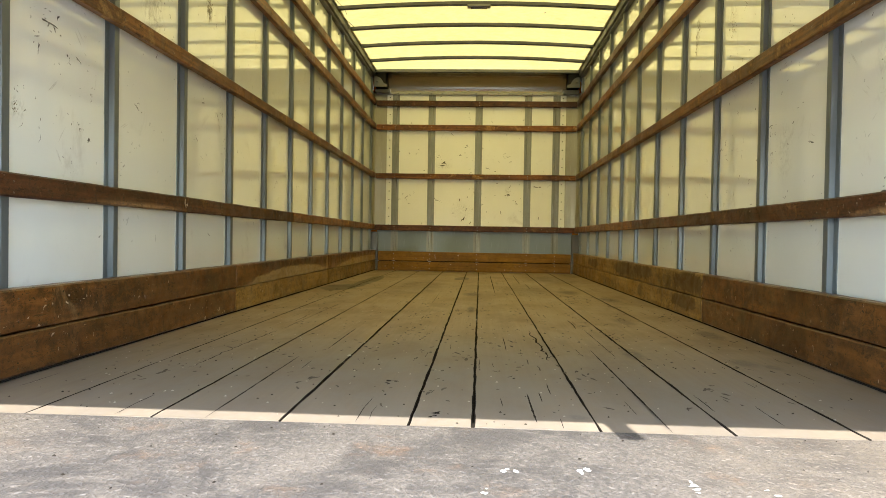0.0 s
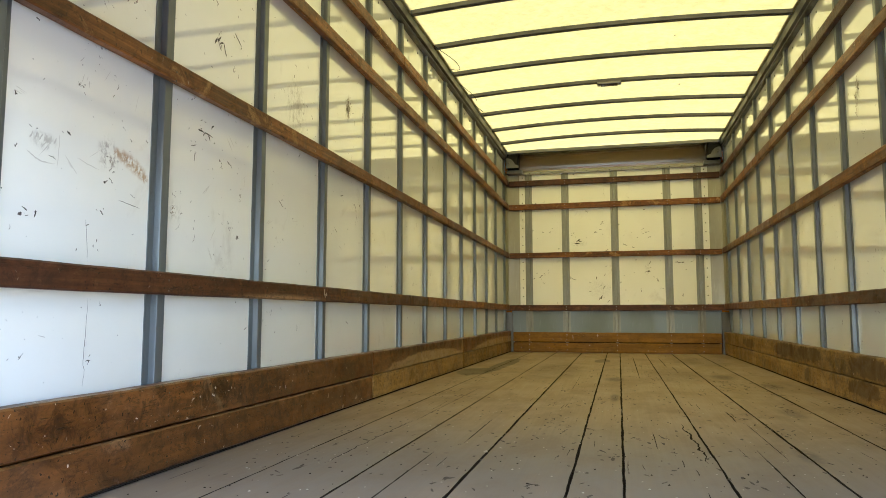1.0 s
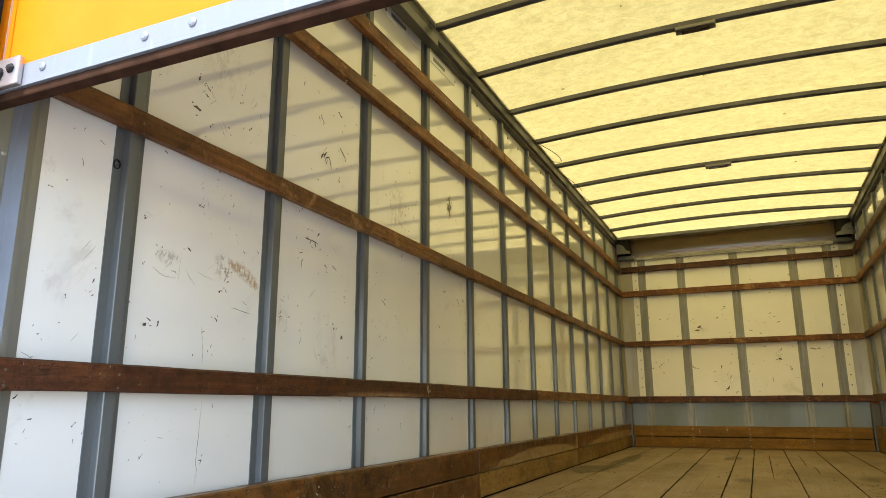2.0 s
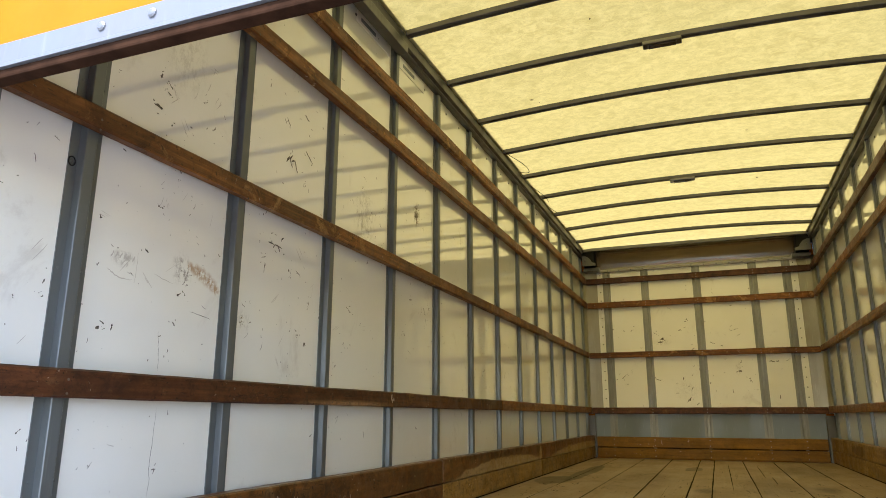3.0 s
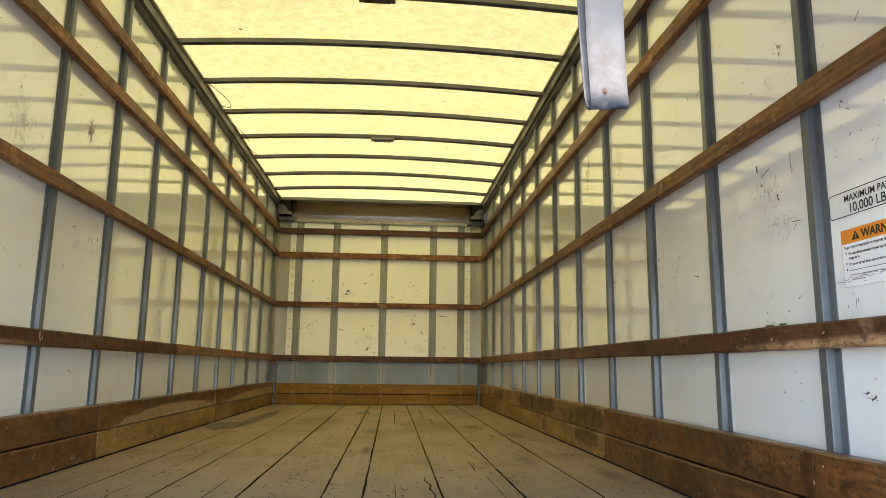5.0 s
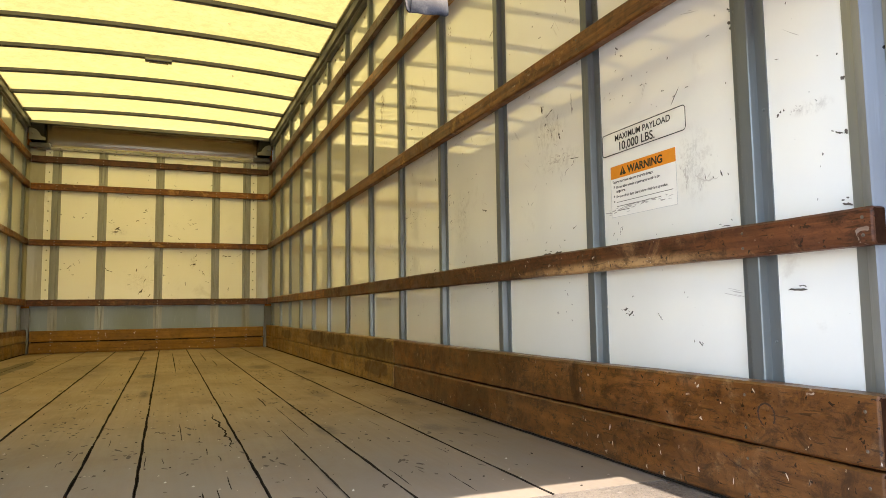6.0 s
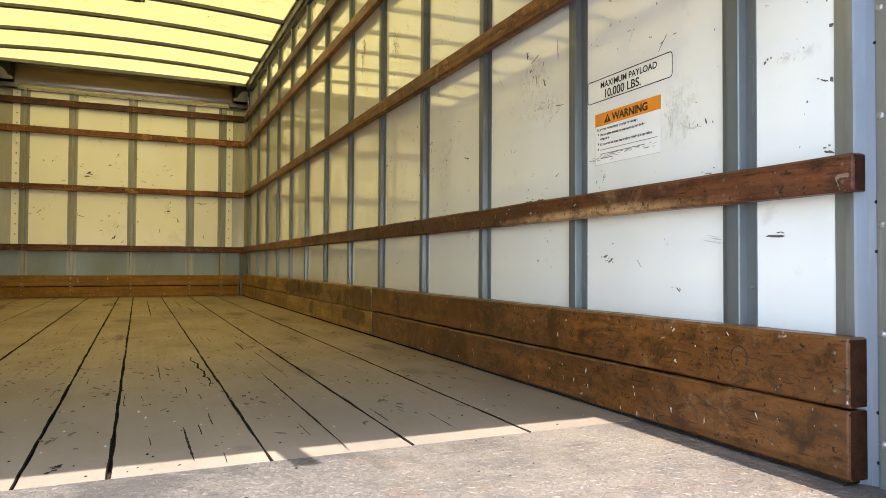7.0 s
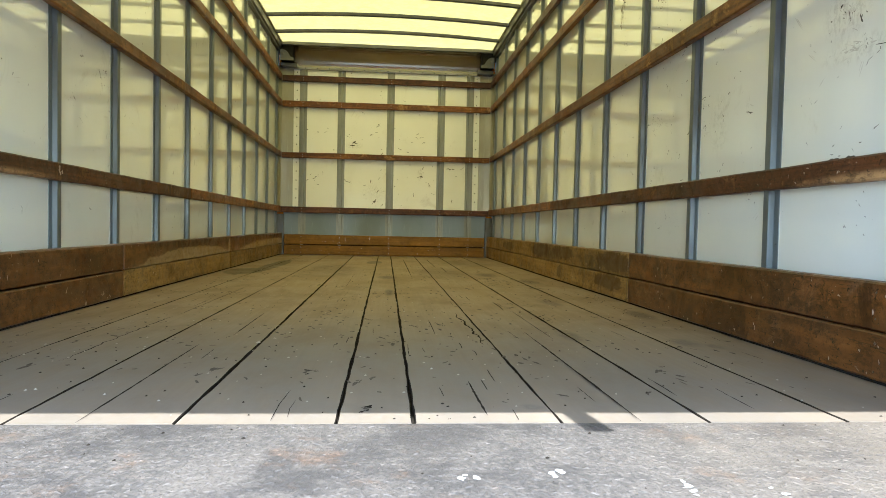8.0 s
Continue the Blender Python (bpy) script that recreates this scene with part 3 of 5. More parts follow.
def rough_board(place, length, low, high, thick, sag, seed, steps=40):
    """A board along w from 0 to length, z low to high, its edges worn uneven."""
    rng = random.Random(seed)
    bm = bmesh.new()
    c = 0.005
    rings = []
    wob = [0.0, 0.0]
    for w, worn in [(0.0, 0.004), (0.0015, 0.0014), (0.005, 0.0)] + [(length * k / steps, 0.0) for k in range(1, steps)] + [(length - 0.005, 0.0), (length - 0.0015, 0.0014), (length, 0.004)]:
        wob = [0.7 * q + rng.uniform(-0.0009, 0.0009) for q in wob]
        lo, hi, face = low + wob[0] + sag * w + 0.5 * worn, high + wob[1] + sag * w - worn, thick - worn
        ring = ((0, lo), (face - c, lo), (face, lo + c), (face, hi - c), (face - c, hi), (0, hi))
        rings.append([bm.verts.new(place(d, w, z)) for d, z in ring])
    for a, b in zip(rings, rings[1:]):
        for i in range(6):
            bm.faces.new((a[i], a[(i + 1) % 6], b[(i + 1) % 6], b[i]))
    bm.faces.new(rings[0][::-1])
    bm.faces.new(rings[-1])
    bmesh.ops.recalc_face_normals(bm, faces=bm.faces)
    return bm


def dark_end(board):
    """Grimy end grain on the end that faces the door."""
    board.data.materials.append(END_GRAIN)
    for face in board.data.polygons:
        if face.normal.y < -0.9:
            face.material_index = 1


def side_wall(name, s, label):
    """One long wall; s is the side, -1 or 1."""
    w = wall(name, label)
    posts = STUDS[s]
    part("outer_skin", box(*sorted((s * (HALF + 0.007), s * (HALF + 0.026))), 0.90, FRONT + 0.05, -0.06, 2.40), YELLOW, w, "yellow painted outer skin")
    edges = [0.93] + posts + [FRONT + 0.004]
    for a, b in zip(edges, edges[1:]):
        part("panel", box(*sorted((s * HALF, s * (HALF + 0.006))), a, b, 0.0, 2.42), LINING, w)
    first = None
    for y in posts:
        if first is None:
            first = part("post", prism(HAT, lambda u, v, h: (s * (HALF - v), posts[0] + u, 0.01 + h), 2.335), STUD, w)
        else:
            again(first, Matrix.Translation((0, y - posts[0], 0)))
    rivets = [(s * (HALF - 0.003), y + side, z) for y in posts for side in (-0.024, 0.042) for z in np.arange(0.33, 2.3, 0.24)]
    screws_on("rivets", rivets, (-s, 0, 0), w, 0.0035, 0.0018, STUD)
    for n, (lo, hi) in enumerate(RAILS):
        start = REAR if n < 1 else REAR + 0.01
        joint = (4.72, 5.30, 5.87, 4.14)[n] + (0.0 if s < 0 else 0.576)
        for a, b in ((start, joint - 0.0015), (joint + 0.0015, FRONT - 0.05)):
            drop = LEFT_LIFT[n] if s < 0 else 0.0
            fall = -drop / 7.4
            board = part("rail", rough_board(lambda d, t, z, a=a: (s * (HALF - DEPTH - d), a + t, z), b - a, lo + drop + fall * (a - REAR), hi + 0.8 * drop + fall * (a - REAR), 0.020 + PACK, fall, n * 7 + int(a * 10) + s), RAIL_DARK[1] if (n == 0 and a < 2) or (n == 3 and s > 0) else RAIL_WOOD[1], w)
            if a < 2:
                dark_end(board)
    spots = [(s * (HALF - DEPTH - PACK - 0.0195), y + 0.004, z) for y in posts for lo, hi in RAILS for z in (lo + 0.018, hi - 0.018)]
    spots += [(s * (HALF - DEPTH - PACK - 0.0195), REAR + 0.02, z) for z in (RAILS[0][0] + 0.018, RAILS[0][1] - 0.018)]
    screws_on("rail_screws", spots, (-s, 0, 0), w, 0.0038, 0.0014, SUNK_SCREW)
    for lo, hi in ((0.009, 0.1278), (0.1322, 0.252)):
        for a, b in ((REAR, 3.567), (3.573, 5.757), (5.763, FRONT - 0.06)):
            board = part("kick_board", rough_board(lambda d, t, z, a=a: (s * (HALF - DEPTH - d), a + t, z), b - a, lo, hi, 0.036 + PACK, 0.0, int(a * 9 + lo * 90) + 5 * s), KICK_PALE[1] if a > 3 and (s > 0 or lo < 0.1) else KICK_WOOD[1], w)
            if a < 2:
                dark_end(board)
    # dark strip that puts shade into the slit below the kick boards
    part("packing_strip", box(*sorted((s * (HALF - DEPTH - PACK - 0.028), s * (HALF - 0.001))), REAR + 0.01, FRONT - 0.06, 0.0015, 0.0085), GAP, w, "dark strip painting the shade under the boards")
    # added dark sheet, so that the gaps between the boards look shaded
    part("backing_board", box(*sorted((s * (HALF - DEPTH + 0.002), s * (HALF - 0.002))), REAR + 0.006, FRONT - 0.07, 0.010, 0.247), GAP, w, "added dark sheet painting shade in the kick board gaps")
    spots = [(s * (HALF - DEPTH - PACK - 0.0355), y + 0.004, z) for y in [REAR + 0.022] + posts for z in (0.03, 0.10, 0.16, 0.225)]
    screws_on("kick_screws", spots, (-s, 0, 0), w, 0.0036, 0.0012, SUNK_SCREW)
    # channel that carries the roof bows
    lip = ((0.0, 2.338), (0.030, 2.338), (0.036, 2.345), (0.036, 2.357), (0.055, 2.363), (0.062, 2.414), (0.080, 2.417), (0.080, 2.423), (0.0, 2.423))
    part("roof_channel", prism(lip, lambda u, v, t: (s * (HALF - u), 0.93 + t, v), FRONT - 0.93), DARK_METAL, w, "dark extruded metal roof channel")
    spots = [(s * (HALF - 0.0005), y + off, 2.29) for y in posts[:-1] for off in (0.17, 0.40)]
    screws_on("channel_bolts", spots, (-s, 0, 0), w, 0.008, 0.004, DARK_METAL)
    return w


wall_left = side_wall("wall_left", -1, "white lined side wall with grey posts and brown timber rails")
wall_right = side_wall("wall_right", 1, "scuffed white side wall with grey posts and timber rails")

# ---------------------------------------------------------------- front wall
wall_front = wall("wall_front", "white lined front wall with steel posts and four timber rails")
part("outer_skin", box(-HALF, HALF, FRONT + 0.007, FRONT + 0.026, -0.06, 2.40), YELLOW, wall_front, "yellow painted outer skin")
FRONT_STUDS = (-0.985, -0.540, 0.039, 0.641, 0.985)
edges = (-1.10,) + FRONT_STUDS + (1.10,)
for a, b in zip(edges, edges[1:]):
    part("panel", box(a, b, FRONT, FRONT + 0.006, 0.47, 2.20), DULL_LINING, wall_front)
part("lower_sheet", box(-1.20, 1.20, FRONT - 0.002, FRONT + 0.005, 0.0, 0.500), BLUE_STEEL, wall_front, "blue-grey painted steel sheet")
post = part("post", prism(HAT, lambda u, v, h: (FRONT_STUDS[0] + u - 0.010, FRONT - v, 0.01 + h), 2.16), PALE_STUD, wall_front)
for x in FRONT_STUDS[1:]:
    again(post, Matrix.Translation((x - FRONT_STUDS[0], 0, 0)))
for s in (-1, 1):
    corner = ((1.275, 0.0), (1.268, 0.0), (1.262, 0.06), (1.235, 0.085), (1.17, 0.094), (1.098, 0.098), (1.098, 0.103), (1.275, 0.103))
    part("corner_sheet", prism(corner, lambda u, v, h: (s * u, FRONT - 0.10 + v, 0.495 + h), 1.70), CORNER, wall_front, "dented shiny metal corner sheet")
    screws_on("corner_rivets", [(s * 1.060, FRONT + 0.0005, z) for z in np.arange(0.56, 2.2, 0.105)], (0, -1, 0), wall_front, 0.007, 0.004, DARK_METAL)
    part("corner_post", box(*sorted((s * 1.19, s * 1.272)), FRONT - 0.06, FRONT - 0.003, 0.0, 0.474, bevel=0.004), DARK_METAL, wall_front)
for n, (lo, hi) in enumerate(RAILS):
    part("rail", rough_board(lambda d, t, z: (-1.222 + t, FRONT - DEPTH - d, z), 2.444, lo - 0.009, hi - 0.008, 0.020 + PACK, 0.0, 60 + n), RAIL_DARK[0] if n in (0, 3) else RAIL_WOOD[0], wall_front)
screws_on("rail_screws", [(x, FRONT - DEPTH - PACK - 0.0195, z) for x in FRONT_STUDS for lo, hi in RAILS for z in (lo + 0.005, hi - 0.03)], (0, -1, 0), wall_front)
# the same added sheet at the front: shade of the gap as a dark surface
part("backing_board", box(-1.17, 1.17, FRONT - DEPTH + 0.002, FRONT - 0.003, 0.010, 0.230), GAP, wall_front, "added dark sheet painting shade in the kick board gaps")
for lo, hi in ((0.005, 0.1150), (0.1235, 0.236)):
    part("kick_board", rough_board(lambda d, t, z: (-1.18 + t, FRONT - DEPTH - d, z), 2.36, lo, hi, 0.036 + PACK, 0.0, 80 + int(lo * 100)), KICK_FRONT, wall_front)
screws_on("kick_screws", [(x, FRONT - DEPTH - PACK - 0.0355, z) for x in FRONT_STUDS for z in (0.03, 0.09, 0.15, 0.21)], (0, -1, 0), wall_front)
# flange with bolts, and the curved sheet above it
part("flange", box(-1.20, 1.20, FRONT - 0.035, FRONT + 0.004, 2.165, 2.195, bevel=0.003), FLANGE, wall_front, "bolted pale metal flange")
screws_on("flange_bolts", [(x, FRONT - 0.0345, 2.18) for x in np.arange(-1.1, 1.15, 0.137)], (0, -1, 0), wall_front, 0.008, 0.005, DARK_METAL)
curve = []
for k in range(15):
    a = radians(90 * k / 14)
    curve.append((FRONT - 0.02 - 0.22 * (1 - math.cos(a)), 2.19 + 0.222 * math.sin(a)))
part("cove_sheet", prism(curve + [(y + 0.004, z + 0.004) for y, z in curve[::-1]], lambda u, v, t: (-1.09 + t, u, v), 2.18), COVE, wall_front, "curved smooth metal sheet under the roof")
for s in (-1, 1):
    part("corner_bracket", box(*sorted((s * 1.09, s * 1.235)), FRONT - 0.20, FRONT, 2.235, 2.415, bevel=0.012), RUBBER, wall_front, "dark folded corner bracket")
    part("bracket_foot", box(*sorted((s * 1.05, s * 1.235)), FRONT - 0.12, FRONT, 2.17, 2.215, bevel=0.004), DARK_METAL, wall_front)
for s in (-1, 1):
    plate = ((1.075, 2.222), (1.232, 2.222), (1.232, 2.345), (1.20, 2.345), (1.165, 2.332), (1.135, 2.300), (1.118, 2.265), (1.075, 2.250))
    part("bracket_plate", prism(plate, lambda u, v, t: (s * u, FRONT - 0.212 + t, v), 0.006), DARK_METAL, wall_front, "curved dark gusset plate")
    screws_on("bracket_bolts", [(s * 1.195, FRONT - 0.212, 2.29)], (0, -1, 0), wall_front, 0.014, 0.009, DARK_METAL)
part("end_bow", box(-1.24, 1.24, FRONT - 0.27, FRONT - 0.235, 2.385, 2.422, bevel=0.004), DARK_METAL, wall_front)

# ---------------------------------------------------------------- roof
def crown(x):
    return BOW_RISE * (1 - (x / 1.2) ** 2)


bm = bmesh.new()
cols = []
for i in range(25):
    x = -HALF + 2 * HALF * i / 24
    cols.append([bm.verts.new((x, y, 2.412 + max(crown(x), -0.01) + 0.0025 * math.sin(y * 5.4 + i * 0.3))) for y in np.linspace(0.90, FRONT + 0.03, 60)])
for a, c in zip(cols, cols[1:]):
    for j in range(59):
        bm.faces.new((a[j], a[j + 1], c[j + 1], c[j]))
ceiling = tagged(part("ceiling", bm, ROOF), "yellowed translucent glass-fibre roof glowing with daylight", "ceiling", kind="structure")


def bow(y):
    """An arched steel roof bow, a shallow channel, hung under the roof sheet."""
    bm = bmesh.new()
    rings = []
    for i in range(21):
        x = -1.195 + 2.39 * i / 20
        z = BOW_SIDE + crown(x)
        rings.append([bm.verts.new((x, y + u, z + v)) for u, v in ((-0.020, 0.030), (-0.020, 0.004), (-0.016, 0.0), (0.016, 0.0), (0.020, 0.004), (0.020, 0.030))])
    for a, b in zip(rings, rings[1:]):
        for i in range(6):
            bm.faces.new((a[i], a[(i + 1) % 6], b[(i + 1) % 6], b[i]))
    bm.faces.new(rings[0][::-1])
    bm.faces.new(rings[-1])
    bmesh.ops.recalc_face_normals(bm, faces=bm.faces)
    return bm


first_bow = tagged(part("roof_bow", bow(BOWS[0]), BOW_METAL), "dark arched steel bow under the translucent roof", "roof bow", group="roof bows", kind="structure")
for y in BOWS[1:]:
    again(first_bow, Matrix.Translation((0, y - BOWS[0], 0)))


def dome_lamp(y):
    """A small flat lamp clipped under a bow."""
    top = BOW_SIDE + BOW_RISE
    thing = tagged(empty("dome_lamp", (0.03, y, top)), "small unlit dark flat lamp fixed under a roof bow", "lamp", group="roof lamps")
    part("housing", box(-0.07, 0.13, y - 0.030, y + 0.030, top - 0.020, top + 0.001, bevel=0.006), DARK_METAL, thing)
    part("lens", box(-0.04, 0.10, y - 0.020, y + 0.020, top - 0.027, top - 0.0205, bevel=0.003), plain("smoked_lens", (0.06, 0.05, 0.045), 0.2), thing, "smoked lens")


dome_lamp(BOWS[4])
dome_lamp(BOWS[8])

# ---------------------------------------------------------------- rear frame and roll-up door
rear_frame = tagged(empty("rear_frame"), "grey steel rear door frame with rounded jambs", "door frame", kind="structure")
for s in (-1, 1):
    jamb = [(1.275, 1.054), (1.271, 1.054), (1.269, 1.043), (1.266, 1.031), (1.246, 1.003), (1.2435, 0.9995), (1.246, 0.996), (1.257, 0.984), (1.262, 0.972), (1.262, 0.967), (1.255, 0.9655),
            (1.2545, 0.962), (1.252, 0.912), (1.275, 0.912)]
    post = part("jamb", prism(jamb, lambda u, v, h: (s * u, v, h), 2.38), POST, rear_frame, "grey painted steel jamb")
    post.data.materials.append(JAMB_SKY)
    # faces turned to the open door take the sky-tinted colour
    for face in post.data.polygons:
        if 0.966 < face.center.y < 0.999 and abs(face.normal.z) < 0.5:
            face.material_index = 1
    screws_on("jamb_rivets", [(s * 1.2545, 0.958, z) for z in np.arange(0.075, 2.3, 0.185)], (-s, 0, 0), rear_frame, 0.007, 0.0045)
    screws_on("edge_rivets", [(s * 1.2622, 0.9715, z + up) for z in np.arange(0.04, 2.2, 0.36) for up in (0.0, 0.085)], (-s, -0.3, 0), rear_frame, 0.0035, 0.001, RUBBER)
    part("door_track", box(*sorted((s * 1.178, s * 1.272)), 0.8535, 0.8675, 0.0, 2.30, bevel=0.002), RUBBER, rear_frame, "black door track")
    part("outer_post", box(*sorted((s * 1.157, s * 1.330)), 0.8295, 0.8400, -0.06, 2.40, bevel=0.0015), CREAM, rear_frame, "cream painted outer post")
    part("edge_seal", box(*sorted((s * 1.156, s * 1.330)), 0.8237, 0.8293, -0.06, 2.40), RUBBER, rear_frame, "black rubber edge seal")
    part("corner_skin", box(*sorted((s * 1.154, s * 1.335)), 0.795, 0.8235, -0.06, 2.44, bevel=0.004), YELLOW, rear_frame, "yellow painted corner skin")
    part("upper_track", box(*sorted((s * 1.190, s * 1.244)), 0.95, 3.02, 2.285, 2.337, bevel=0.004), DARK_METAL, rear_frame, "dark horizontal door track")
part("header", box(-1.30, 1.30, 0.78, 0.90, 2.30, 2.44, bevel=0.005), YELLOW, rear_frame)

door = tagged(empty("roll_up_door", (0, DOOR_Y, DOOR_Z)), "yellow sectional roll-up door, half open, with aluminium bottom rail", "door")
HEIGHTS = (DOOR_Z + 0.018, 1.47, 1.87, 2.27)
for a, b in zip(HEIGHTS, HEIGHTS[1:]):
    part("section", box(-1.198, 1.198, DOOR_Y - 0.012, DOOR_Y + 0.012, a + 0.0015, b - 0.0015, bevel=0.002), YELLOW, door)
for a, b in ((1.00, 1.40), (1.403, 1.80)):
    part("section", box(-1.16, 1.16, a, b, 2.24, 2.264, bevel=0.002), CREAM, door, "cream inner face of a raised section")
part("bottom_rail", box(-1.198, 1.198, DOOR_Y - 0.018, DOOR_Y - 0.0125, DOOR_Z + 0.016, DOOR_Z + 0.057, bevel=0.0015), RAIL_METAL, door, "riveted bare aluminium bottom rail")
part("bottom_lip", box(-1.198, 1.198, DOOR_Y - 0.018, DOOR_Y + 0.014, DOOR_Z + 0.010, DOOR_Z + 0.0175, bevel=0.001), RAIL_METAL, door)
part("seal", box(-1.198, 1.198, DOOR_Y - 0.012, DOOR_Y + 0.016, DOOR_Z - 0.008, DOOR_Z + 0.0095, bevel=0.004), BROWN_SEAL, door, "dark brown bottom seal")
for x in (-1.02, -0.76, -0.652, -0.395, -0.135, 0.135, 0.395, 0.652, 0.76, 1.02):
    bm = bmesh.new()
    dome(bm, (x, DOOR_Y - 0.018, DOOR_Z + 0.038), (0, -1, 0), 0.009, 0.005, 12)
    part("rivet", bm, RAIL_METAL, door)
for s in (-1, 1):
    bracket = part("bracket", box(*sorted((s * 1.075, s * 1.145)), DOOR_Y - 0.030, DOOR_Y - 0.0185, DOOR_Z + 0.012, DOOR_Z + 0.070, bevel=0.003), SCREW, door, "bolted steel corner bracket")
    bm = bmesh.new()
    dome(bm, (s * 1.095, DOOR_Y - 0.030, DOOR_Z + 0.045), (0, -1, 0), 0.010, 0.008, 6)
    dome(bm, (s * 1.128, DOOR_Y - 0.030, DOOR_Z + 0.040), (0, -1, 0), 0.013, 0.012, 12)
    part("bolt", bm, RUBBER, bracket)
    part("cable", box(*sorted((s * 1.132, s * 1.135)), DOOR_Y - 0.024, DOOR_Y - 0.021, DOOR_Z + 0.06, 2.25), SCREW, door, "thin lift cable")


# pull strap: one band of webbing, doubled into a loop
def strap():
    bm = bmesh.new()
    path = [(0.905, DOOR_Z + 0.05), (0.912, 1.00), (0.929, 0.92), (0.940, 0.85), (0.944, 0.80), (0.9445, 0.780), (0.9450, 0.772), (0.9462, 0.7665), (0.9482, 0.7632), (0.9505, 0.7622),
            (0.9528, 0.7632), (0.9548, 0.7665), (0.956, 0.772), (0.9566, 0.780), (0.957, 0.80), (0.955, 0.87), (0.948, 0.95), (0.931, 1.02), (0.916, DOOR_Z + 0.05)]
    rows = []
    for i, (y, z) in enumerate(path):
        lean = 0.060 * (0.93 - z) - 0.002 - 0.004 * max(0, min(1, (i - 8) / 3))
        rows.append([(bm.verts.new((0.381 + lean + u * 0.048, y + 0.0015 * math.sin(u * 3.1 + i), z + 0.0009 * math.sin(u * 9.0 + 0.6) + 0.003 * (u - 0.5))) ) for u in (0, 0.2, 0.4, 0.6, 0.8, 1)])
    for a, b in zip(rows, rows[1:]):
        for i in range(5):
            bm.faces.new((a[i], a[i + 1], b[i + 1], b[i]))
    bmesh.ops.recalc_face_normals(bm, faces=bm.faces)
    bmesh.ops.solidify(bm, geom=bm.faces[:], thickness=0.0018)
    return bm


pull_strap = tagged(empty("pull_strap", (0.405, 0.93, 0.765)), "soiled white webbing pull strap hanging in a loop", "strap")
band = part("band", strap(), WEB, pull_strap)
band.data.materials.append(WEB_SHADE)
for face in band.data.polygons:
    face.use_smooth = True
    # side edges get the painted shade
    if abs(face.normal.x) > 0.6:
        face.material_index = 1
part("rivet", box(0.4050, 0.4080, 0.9425, 0.9445, 0.7815, 0.7842, bevel=0.0006), plain("rusty_rivet", (0.10, 0.052, 0.028), 0.8, gloss=0.1), pull_strap, "rusty rivet")

# ---------------------------------------------------------------- floor planks
SEAMS = [(-1.243, 1), (-0.955, 3.0), (-0.662, 3.4), (-0.367, 3.8), (-0.077, 4.2), (0.066, 4.2), (0.344, 3.8), (0.634, 3.8), (0.915, 3.4), (1.243, 1)]
for n, ((xa, ga), (xb, gb)) in enumerate(zip(SEAMS, SEAMS[1:])):
    rng = random.Random(n)
    a, b = xa + ga * 0.0005, xb - gb * 0.0005
    bm = bmesh.new()
    rings = []
    count = 150
    wob = [0.0, 0.0]
    for k in range(count + 1):
        y = SILL_END + (FRONT - 0.04 - SILL_END) * k / count
        wob = [0.6 * q + rng.uniform(-0.0014, 0.0014) for q in wob]
        l, r = a + wob[0] * min(1, ga / 3), b + wob[1] * min(1, gb / 3)
        lift = (n % 3 - 1) * 0.0006
        rings.append([bm.verts.new(c) for c in ((l, y, -0.0115), (l, y, -0.002 + lift), (l + 0.002, y, lift), (r - 0.002, y, lift), (r, y, -0.002 + lift), (r, y, -0.0115))])
    for p, q in zip(rings, rings[1:]):
        for i in range(6):
            bm.faces.new((p[i], p[(i + 1) % 6], q[(i + 1) % 6], q[i]))
    bm.faces.new(rings[0][::-1])
    bm.faces.new(rings[-1])
    bmesh.ops.recalc_face_normals(bm, faces=bm.faces)
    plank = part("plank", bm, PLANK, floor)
    plank.data.materials.append(GAP)
    for face in plank.data.polygons:
        if abs(face.normal.x) > 0.5:
            face.material_index = 1


# ---------------------------------------------------------------- marks and small things
def sliver(bm, place, u, v, length, width, turn, rng):
    """A thin irregular mark round (u, v) on a surface; place(u, v) gives the point."""
    pts = []
    n = 11
    bend, skew = rng.gauss(0, 0.25), rng.uniform(-0.5, 0.5)
    for i in range(n):
        a = 2 * math.pi * (i + rng.uniform(-0.3, 0.3)) / n
        r = rng.uniform(0.55, 1.2)
        share = math.cos(a) * r
        p, q = 0.5 * length * share, 0.5 * width * math.sin(a) * r * (1.25 + skew * share) + bend * width * (share * share - 0.4)
        pts.append(bm.verts.new(place(u + p * math.cos(turn) - q * math.sin(turn), v + p * math.sin(turn) + q * math.cos(turn))))
    bm.faces.new(pts)


def stagger(bm, normal):
    """Lifts overlapping marks by hair's breadths, so that no two share a plane."""
    moved = set()
    for i, face in enumerate(bm.faces):
        for vert in face.verts:
            if vert not in moved:
                moved.add(vert)
                vert.co += Vector(normal) * (0.000025 * (i % 24))


